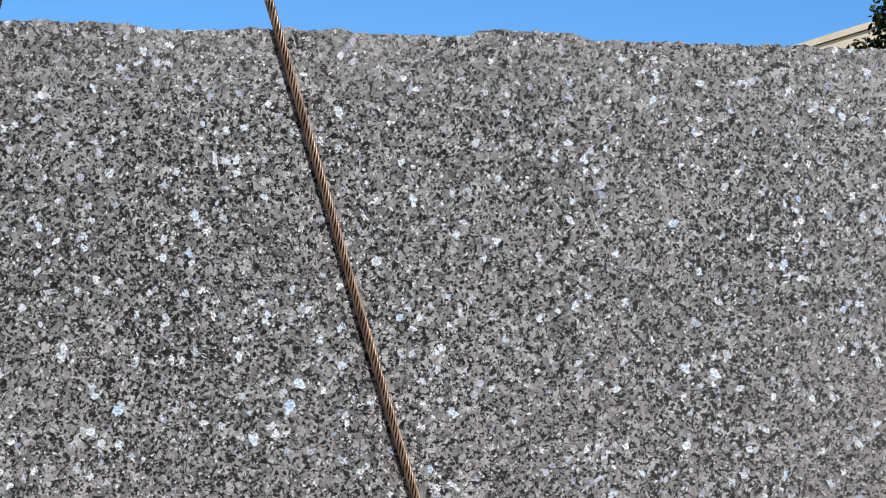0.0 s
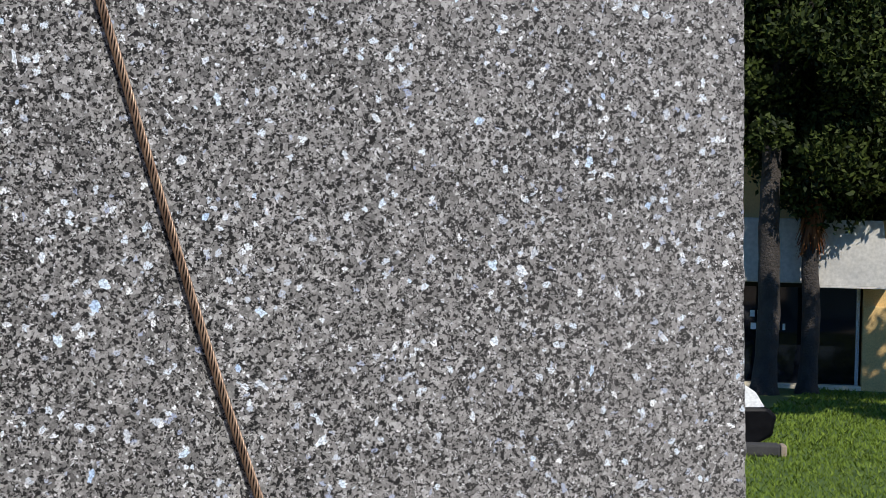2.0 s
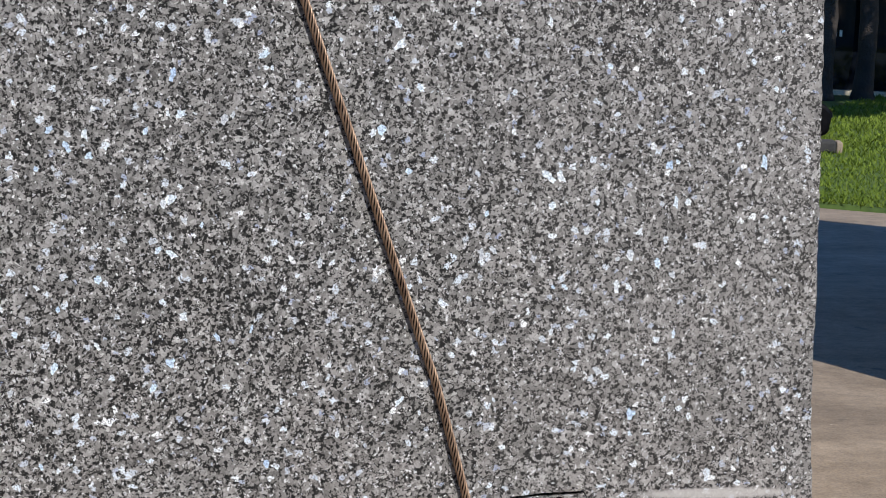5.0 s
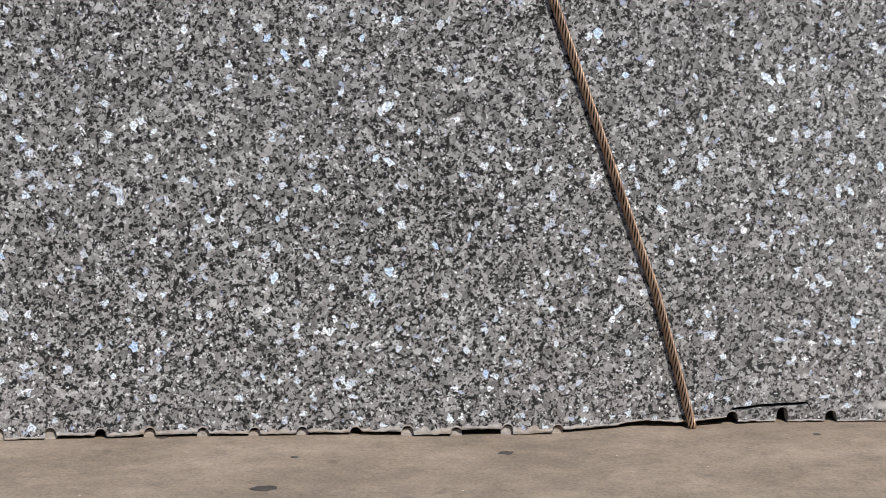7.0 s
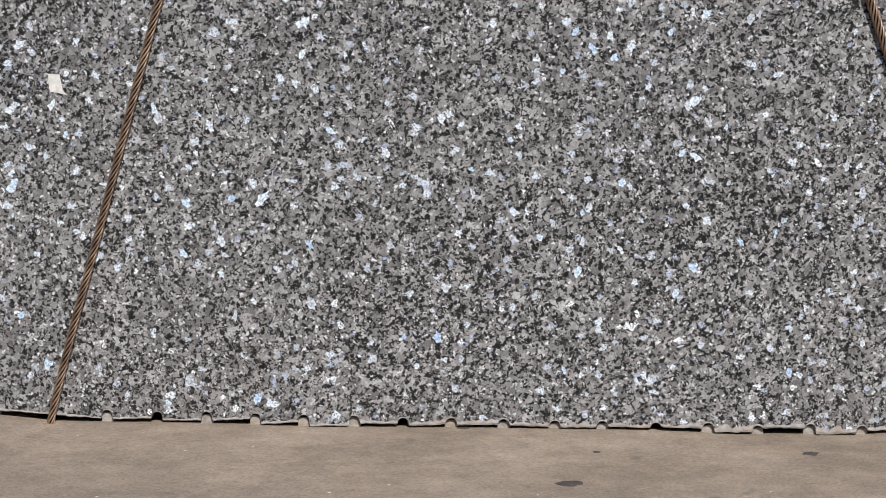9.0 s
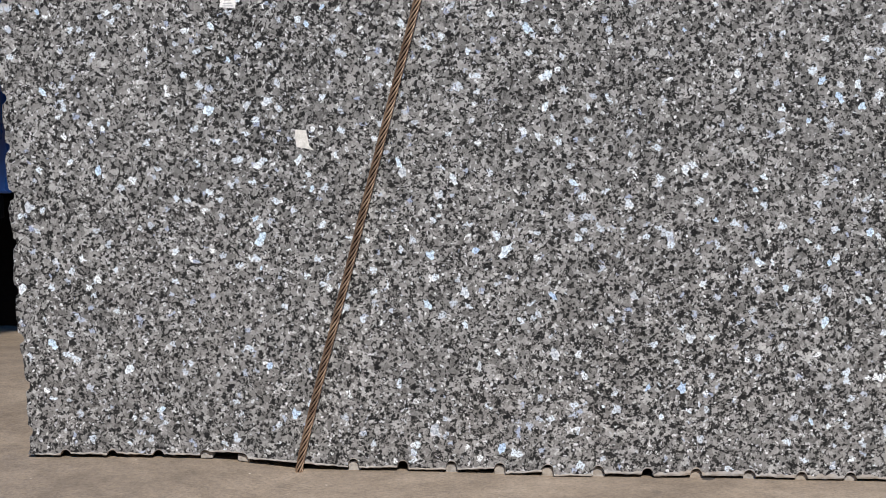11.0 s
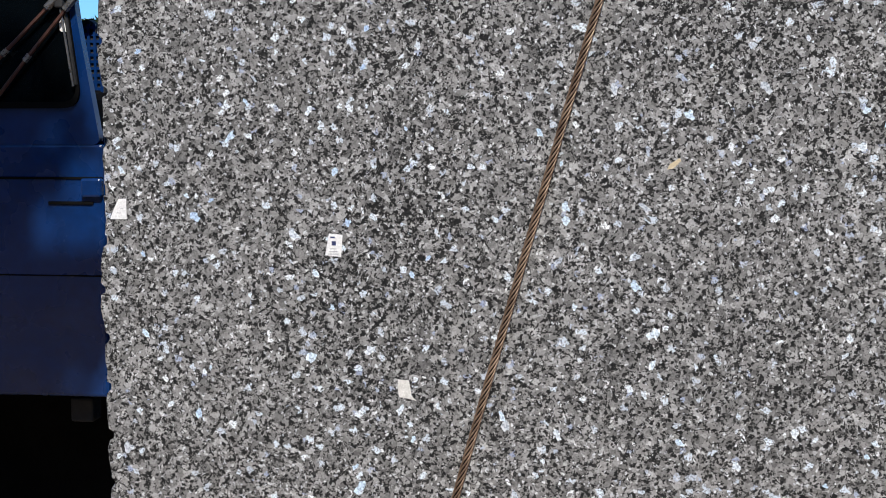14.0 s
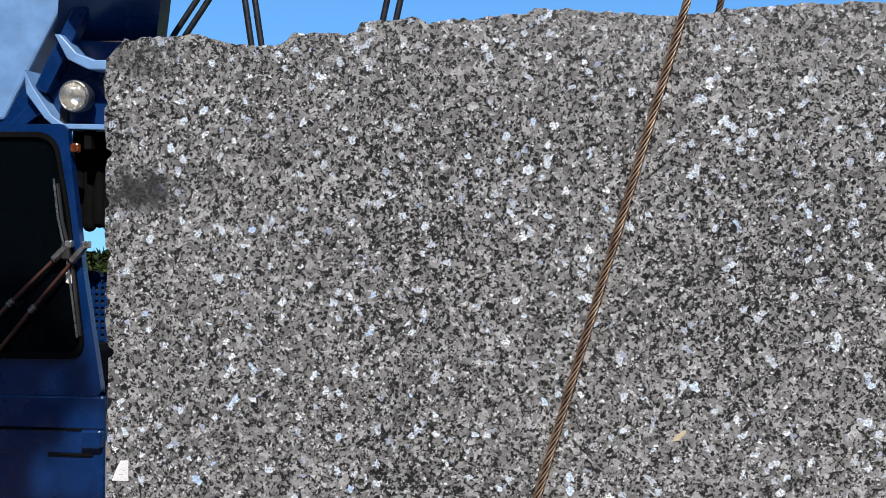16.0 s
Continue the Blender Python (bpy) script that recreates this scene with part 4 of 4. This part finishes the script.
bm = bmesh.new()
cols = []
for s in np.linspace(-14, 16, 41):
    wob = 0.03 * n1(s * 2.3, 31.0)
    col = []
    for d, h in ((wob, -0.02), (wob + 0.03, 0.03), (1.0, 0.035), (4.0, 0.03), (30.0, 0.03)):
        x, y = lawn_xy(s, d)
        col.append(bm.verts.new((x, y, YARD_Z + h)))
    cols.append(col)
for a, c in zip(cols, cols[1:]):
    for k in range(4):
        bm.faces.new((a[k], c[k], c[k + 1], a[k + 1]))
bmesh.ops.recalc_face_normals(bm, faces=bm.faces)
tagged(part("lawn", bm, SOIL), "sunlit green lawn behind the yard", "lawn", kind="structure")

rg = np.random.default_rng(4)
N = 60000
S_, D_ = rg.uniform(-1.3, 4.2, N), 0.02 + 9.0 * rg.uniform(0, 1, N) ** 1.25
bx = EDGE0.x + EDGE_D.x * S_ + EDGE_N.x * D_
by = EDGE0.y + EDGE_D.y * S_ + EDGE_N.y * D_
ang, hgt, lean = rg.uniform(0, 2 * np.pi, N), rg.uniform(0.018, 0.05, N), rg.normal(0, 0.03, (N, 2))
wd = 0.006 + 0.0006 * D_
dx, dy = np.cos(ang) * wd, np.sin(ang) * wd
zb = np.full(N, YARD_Z + 0.028)
co = np.stack([np.stack([bx - dx, by - dy, zb], 1), np.stack([bx + dx, by + dy, zb], 1), np.stack([bx + lean[:, 0], by + lean[:, 1], zb + hgt], 1)], 1).reshape(-1, 3)
me = bpy.data.meshes.new("grass")
me.from_pydata(co.tolist(), [], np.arange(3 * N).reshape(-1, 3).tolist())
me.materials.append(GRASS)
tagged(new("grass", me), "short green grass blades of the lawn", "grass", kind="stuff")

BU, BN, BO = Vector((0.94, -0.34, 0)), Vector((0.34, 0.94, 0)), Vector((10.0, 15.6, 0))
BROT = math.degrees(math.atan2(-0.34, 0.94))
house = thing("shop_building", (10.0, 15.6, 0), "low yellow stucco shop with dark windows and pale awning", "building", rot=BROT)
G = YARD_Z
# front wall in pieces round the window, which is a real opening
bm = boxm((0.16, 0.0, G), (8.0, 0.25, 3.0))
box(bm, (-6.0, 0.0, 0.90), (0.16, 0.25, 3.0))
box(bm, (-6.0, 0.0, G), (0.16, 0.25, G + 0.06))
part("wall", bm, YELLOW, house)
bm = boxm((-6.0, 3.5, G), (8.0, 3.75, 3.0))
box(bm, (-6.0, 0.25, G), (-5.75, 3.5, 3.0))
box(bm, (7.75, 0.25, G), (8.0, 3.5, 3.0))
part("back_wall", bm, YELLOW, house)
roof = part("roof", boxm((-6.1, -0.1, 3.0), (8.1, 3.85, 3.15), 0.02), CREAM, house)
part("gable", prism([(-2.75, 3.15), (3.0, 3.15), (3.0, 6.4), (-2.65, 4.55)], 3.0, 3.3), CREAM, house, "cream gable with a sloping parapet")
part("gable_cap", prism([(-2.85, 4.50), (3.0, 6.40), (3.0, 6.48), (-2.85, 4.58)], 2.95, 3.35), CREAM, house)
win = part("window", boxm((-6.0, 0.10, G + 0.06), (0.10, 0.115, 0.90)), DARK_GLASS, house, "dark shop window glass")
part("sill", boxm((-6.0, -0.08, G + 0.02), (0.16, 0.10, G + 0.075), 0.008), CREAM, win)
for u0 in (-4.4, -2.9, -1.45, 0.115):
    part("mullion", boxm((u0 - 0.018, 0.04, G + 0.06), (u0 + 0.018, 0.13, 0.90), 0.004), WHITE, win, "white window post")
part("transom", boxm((-6.0, 0.05, 0.84), (0.14, 0.13, 0.90), 0.004), RUBBER, win)
# unreadable white lettering on the glass
for u0, z0, w in ((-1.06, 0.50, 0.05), (-0.98, 0.50, 0.03), (-1.05, 0.36, 0.06), (-0.77, 0.36, 0.04), (-0.70, 0.36, 0.03)):
    part("lettering_bar", boxm((u0, 0.094, z0), (u0 + w, 0.0985, z0 + 0.07)), WHITE, win)
# boxy awning over the window
aw = part("awning", prism([(-0.42, 1.60), (0.32, 1.60), (0.43, 0.88), (-0.42, 0.88)], -0.45, 0.0, 0.012), AWNING, house, "pale boxy awning")
part("awning", prism([(-6.0, 1.60), (-0.46, 1.60), (-0.46, 0.90), (-6.0, 0.90)], -0.30, 0.0, 0.012), AWNING, house)
part("awning_lip", boxm((-0.43, -0.46, 0.865), (0.44, -0.43, 0.885), 0.004), AWNING, aw)
part("floor_slab", boxm((-5.7, 0.3, G), (7.7, 3.5, G + 0.05)), CONCRETE, house)
part("pilaster", boxm((0.16, -0.06, G), (0.55, 0.0, 0.66), 0.01), YELLOW, house)

# parked car, its nose past the block
car = thing("parked_car", (6.07, 11.0, G), "parked dark car with white bonnet and pale headlight", "car")
bm = prism([(-2.6, 0.18), (0.90, 0.14), (1.03, 0.22), (1.06, 0.36), (0.98, 0.44), (0.30, 0.52), (-0.3, 0.55), (-2.6, 0.55)], -0.62, 0.62, 0.03)
part("body", bm, CAR_BLACK, car)
bm = prism([(-0.75, 0.50), (0.5, 0.50), (0.70, 0.53), (0.36, 0.59), (-0.70, 0.68)], -0.55, 0.55, 0.03)
part("bonnet", bm, WHITE, car, "white bonnet")
bm = prism([(-2.2, 0.55), (-0.65, 0.55), (-1.1, 0.98), (-1.9, 0.98)], -0.52, 0.52, 0.04)
part("cabin", bm, DARK_GLASS, car)
for y in (-0.56, 0.56):
    hl = part("headlight", prism(rounded([(0.62, 0.40), (1.02, 0.38), (0.93, 0.52), (0.82, 0.585), (0.62, 0.60)], 0.03), y - 0.075, y + 0.075, 0.01), WHITE, car, "pale headlight")
    part("indicator", boxm((0.60, y - 0.079, 0.42), (0.68, y + 0.079, 0.49), 0.008), ORANGE, hl)
part("bumper", prism(rounded([(0.35, 0.08), (0.90, 0.08), (1.07, 0.17), (1.10, 0.33), (1.02, 0.40), (0.35, 0.40)], 0.03), -0.68, 0.68, 0.03), CAR_BLACK, car, "black front bumper")
part("bumper_lip", prism([(0.35, 0.045), (0.86, 0.045), (1.0, 0.10), (0.35, 0.10)], -0.66, 0.66, 0.01), RUBBER, car)
for wx in (0.10, -2.0):
    for wy in (-0.58, 0.58):
        bm = bmesh.new()
        bmesh.ops.create_cone(bm, cap_ends=True, segments=28, radius1=0.24, radius2=0.24, depth=0.16, matrix=Matrix.Translation((wx, wy, 0.24)) @ Matrix.Rotation(math.pi / 2, 4, "X"))
        bmesh.ops.bevel(bm, geom=[e for e in bm.edges if len(e.link_faces) == 2 and any(len(f.verts) > 4 for f in e.link_faces)], offset=0.03, segments=2, affect="EDGES")
        wv = part("wheel", bm, RUBBER, car)
        bm = bmesh.new()
        bmesh.ops.create_cone(bm, cap_ends=True, segments=20, radius1=0.13, radius2=0.11, depth=0.17, matrix=Matrix.Translation((wx, wy, 0.24)) @ Matrix.Rotation(math.pi / 2, 4, "X"))
        part("rim", bm, CHROME, wv)

stop = part("wheel_stop", boxm((-0.9, -0.09, 0), (0.42, 0.09, 0.10), 0.02), simple("dark_concrete", (0.018, 0.018, 0.018), (0.05, 0.048, 0.045), 5.0, 0.9))
stop.matrix_world = pose(6.72, 10.25, G + 0.03, 0, 0, -14)
tagged(stop, "low concrete wheel stop lying on the lawn", "wheel stop")
tip = part("cap", boxm((0.42, -0.088, 0.001), (0.47, 0.088, 0.095), 0.012), CONCRETE, stop)


def crown_mesh(name, centre, size, count, leaf, seed, clumps, material, parent):
    """Many small leaves gathered in uneven clumps, with gaps between."""
    r = np.random.default_rng(seed)
    cc = r.normal(0, 1, (clumps, 3))
    cc = cc / np.linalg.norm(cc, axis=1)[:, None] * r.uniform(0.25, 1.0, (clumps, 1)) ** 0.6
    cr = r.uniform(0.10, 0.26, clumps)
    k = r.integers(0, clumps, count)
    off = r.normal(0, 1, (count, 3))
    off = off / np.linalg.norm(off, axis=1)[:, None] * r.uniform(0, 1, (count, 1)) ** 0.5 * cr[k][:, None]
    p = (cc[k] + off) * np.array(size) + np.array(centre)
    a = r.normal(0, 1, (count, 3))
    a /= np.linalg.norm(a, axis=1)[:, None]
    b = np.cross(a, r.normal(0, 1, (count, 3)))
    b /= np.linalg.norm(b, axis=1)[:, None]
    L = leaf * r.uniform(0.6, 1.4, (count, 1))
    quad = np.stack([p - a * L, p + b * L * 0.45, p + a * L, p - b * L * 0.45], 1).reshape(-1, 3)
    me = bpy.data.meshes.new(name)
    me.from_pydata(quad.tolist(), [], np.arange(4 * count).reshape(-1, 4).tolist())
    me.materials.append(material)
    ob = new(name, me)
    ob.parent = parent
    return ob


def tree(base, height, r0, r1, lean, crown_c, crown_s, count, leaf, seed, clumps, label, limbs=7, kind=""):
    t = thing("tree", base, label, "tree")
    h = height
    pts = [(0, 0, -0.02), (lean[0] * 0.2 + 0.02, lean[1] * 0.2, h * 0.25), (lean[0] * 0.5 - 0.02, lean[1] * 0.5, h * 0.55), (lean[0], lean[1], h)]
    bm = bmesh.new()
    tube(bm, curve(pts, 0.15), r0, 12, True, r1)
    for v in bm.verts:
        k = noise.noise(Vector((v.co.x * 9, v.co.y * 9, v.co.z * 5)))
        v.co.x += 0.018 * k
        v.co.y += 0.018 * noise.noise(Vector((v.co.y * 9, v.co.z * 5, v.co.x * 9)))
        if v.co.z < 0.2:
            v.co.x *= 1 + 0.5 * (0.2 - v.co.z) / 0.2
            v.co.y *= 1 + 0.5 * (0.2 - v.co.z) / 0.2
    part("trunk", bm, BARK, t, smooth=True)
    rr = random.Random(seed)
    c = Vector(crown_c)
    for k in range(limbs):
        a = 2 * math.pi * k / limbs + rr.uniform(-0.3, 0.3)
        st = Vector((lean[0] * 0.8, lean[1] * 0.8, h * rr.uniform(0.75, 0.98)))
        en = c + Vector((math.cos(a) * crown_s[0] * 0.7, math.sin(a) * crown_s[1] * 0.7, rr.uniform(-0.3, 0.6) * crown_s[2]))
        part("limb", tube(bmesh.new(), curve([st, (st + en) / 2 + Vector((0, 0, 0.15)), en], 0.2), r1 * 0.6, 6, True, 0.012), BARK, t, smooth=True)
    crown_mesh("crown", crown_c, crown_s, count, leaf, seed, clumps, LEAF, t)
    return t


def at_house(u, off, z=G):
    p = BO + BU * u + BN * off
    return (p.x, p.y, z)


b1 = at_house(-0.90, -0.85)
tree(b1, 3.6, 0.125, 0.10, (0.05, 0.0), (1.1, -0.15, 3.8), (2.3, 0.95, 1.75), 115000, 0.04, 3, 240, "dark leafy tree with a grey trunk on the lawn")
b2 = at_house(-0.44, -0.62)
t2 = tree(b2, 3.0, 0.10, 0.085, (0.02, 0.0), (1.0, 0.1, 3.0), (1.7, 0.8, 1.25), 48000, 0.045, 8, 120, "shaggy palm-like tree with brown dry fronds round its trunk")
# dry fronds hanging round the upper trunk
r = np.random.default_rng(11)
cnt = 700
za, aa = r.uniform(1.75, 3.0, cnt), r.uniform(0, 2 * np.pi, cnt)
rad = 0.09 + 0.10 * r.uniform(0, 1, cnt)
p0 = np.stack([np.cos(aa) * 0.08, np.sin(aa) * 0.08, za], 1)
p1 = np.stack([np.cos(aa) * rad, np.sin(aa) * rad, za - r.uniform(0.1, 0.3, cnt)], 1)
sd = np.stack([-np.sin(aa), np.cos(aa), np.zeros(cnt)], 1) * 0.012
me = bpy.data.meshes.new("dry_fronds")
me.from_pydata(np.stack([p0 - sd, p0 + sd, p1 + sd * 0.5, p1 - sd * 0.5], 1).reshape(-1, 3).tolist(), [], np.arange(4 * cnt).reshape(-1, 4).tolist())
me.materials.append(FROND_DRY)
fr = new("dry_fronds", me)
fr.parent = t2
tagged(fr, "orange brown dry fronds")
b3 = at_house(2.2, -4.3)
tree(b3, 3.2, 0.14, 0.10, (0.0, 0.0), (0.0, 0.0, 3.8), (1.9, 1.6, 0.9), 16000, 0.065, 21, 60, "broad leafy tree shading the lawn by the shop")

# small tree far off past the truck
tree((-6.35, 15.0, G), 1.3, 0.07, 0.05, (0, 0), (0, 0, 1.55), (0.9, 0.9, 0.5), 7000, 0.05, 33, 40, "small light green tree in the distance")
# tree whose crown shades the truck
tree((-4.6, -6.4, ground_z(-6.4)), 6.0, 0.22, 0.14, (1.2, 0.8), (2.6, 1.4, 7.2), (2.35, 1.25, 0.7), 45000, 0.10, 44, 190, "tall leafy tree whose crown shades the truck")

# unseen block added beside the yard to throw the broad shadow over the slab
bm = bmesh.new()
foot = [(4.3, 0.6), (5.6, 4.0), (7.8, 2.27), (6.5, -1.0)]
lo = [bm.verts.new((x, y, -0.4)) for x, y in foot]
hi = [bm.verts.new((x, y, 3.35)) for x, y in foot]
for i in range(4):
    j = (i + 1) % 4
    bm.faces.new((lo[i], lo[j], hi[j], hi[i]))
bm.faces.new(hi)
bm.faces.new(lo[::-1])
bmesh.ops.recalc_face_normals(bm, faces=bm.faces)
tagged(part("shade_block_east", bm, CREAM), "unseen pale block added to shade the slab", "wall", kind="structure")

# unseen walls added behind the camera and to the west, cutting the sky's fill
screen_mat = simple("sky_screen_render", (0.10, 0.09, 0.08), (0.16, 0.145, 0.13), 1.5, 0.9)
tagged(part("sky_screen_south", boxm((-22, -14.4, -0.2), (24, -14.0, 8.0)), screen_mat), "plain unseen wall behind the yard, added to cut skylight", "wall", kind="structure")
tagged(part("sky_screen_west", boxm((-16.4, -14.0, -0.2), (-16.0, -5.0, 6.0)), screen_mat), "plain unseen wall to the west, added to cut skylight", "wall", kind="structure")

# ---- stickers and patches on the stone ----


def sticker(x, z, poly, bars, label):
    t = part("paper_label", prism(poly, -0.0016, -0.0002), PAPER)
    t.matrix_world = pose(x, 0, z)
    tagged(t, label, "label")
    for (a, c, w, h, m_) in bars:
        part("print_bar", prism([(a, c), (a + w, c), (a + w, c + h), (a, c + h)], -0.0022, -0.0016), m_, t)
    return t


sticker(-0.143, 1.137, [(-0.022, -0.024), (0.016, -0.028), (0.020, 0.024), (-0.012, 0.027)],
        [(-0.009, 0.016, 0.011, 0.004, INK), (-0.006, -0.001, 0.010, 0.010, INK), (-0.010, -0.010, 0.016, 0.002, GREY_INK), (-0.012, -0.017, 0.020, 0.003, GREY_INK), (-0.014, -0.0225, 0.024, 0.0025, GREY_INK)],
        "small white paper label with dark printing on the stone")
sticker(-0.666, 1.217, [(-0.024, -0.024), (0.017, -0.024), (0.017, 0.025), (-0.002, 0.024), (-0.013, 0.004)], [(0.002, 0.0, 0.008, 0.002, GREY_INK), (-0.006, -0.010, 0.010, 0.002, GREY_INK)], "torn white paper label at the stone's edge")


def smear_patch(name, x, z, pts, m_, label):
    bm = bmesh.new()
    bm.faces.new([bm.verts.new((a, -0.0008, c)) for a, c in pts])
    ret = bmesh.ops.extrude_face_region(bm, geom=list(bm.faces))
    for v in ret["geom"]:
        if isinstance(v, bmesh.types.BMVert):
            v.co.y += 0.0007
    bmesh.ops.recalc_face_normals(bm, faces=bm.faces)
    o = part(name, bm, m_)
    o.matrix_world = pose(x, 0, z)
    tagged(o, label, "patch")


smear_patch("chalk_patch", 0.021, 0.80, [(-0.016, 0.022), (0.010, 0.020), (0.014, 0.0), (0.016, -0.016), (0.028, -0.028), (0.002, -0.022), (-0.014, -0.020), (-0.017, 0.004)], CHALK, "dried white chalky patch on the stone")
smear_patch("resin_patch", 0.646, 1.325, [(-0.016, -0.008), (-0.002, -0.006), (0.016, 0.012), (0.012, 0.018), (-0.010, 0.004)], TAN, "small tan resin patch on the stone")


# dark stains on the slab; the last three, by the truck, paint leaf dapple
STAIN_DAPPLE = simple("stain_dapple", (0.035, 0.03, 0.026), (0.09, 0.075, 0.062), 40.0, 0.75)
rs = random.Random(12)
for x, y, w in ((1.21, -0.45, 0.024), (1.77, -0.165, 0.016), (0.97, 0.0, 0.012), (1.28, -0.20, 0.007), (2.52, -0.12, 0.008), (2.66, -0.27, 0.010), (-1.30, 1.14, 0.035), (-1.42, 1.18, 0.022), (-1.25, 0.95, 0.02)):
    bm = bmesh.new()
    rr_ = [w * rs.uniform(0.7, 1.2) for _ in range(14)]
    lo_, hi_ = [], []
    for i in range(14):
        a = 2 * math.pi * i / 14
        px_, py_ = 1.25 * rr_[i] * math.cos(a), rr_[i] * math.sin(a)
        lo_.append(bm.verts.new((px_, py_, 0.0)))
        hi_.append(bm.verts.new((px_ * 0.9, py_ * 0.9, 0.0012)))
    for i in range(14):
        j = (i + 1) % 14
        bm.faces.new((lo_[i], lo_[j], hi_[j], hi_[i]))
    bm.faces.new(hi_)
    o = part("stain_dapple", bm, STAIN_DAPPLE)
    o.matrix_world = pose(x, y, ground_z(y, x) + 0.0004)
    tagged(o, "small dark spot standing for stains and leaf dapple on the slab", "stain", "stains on the slab")
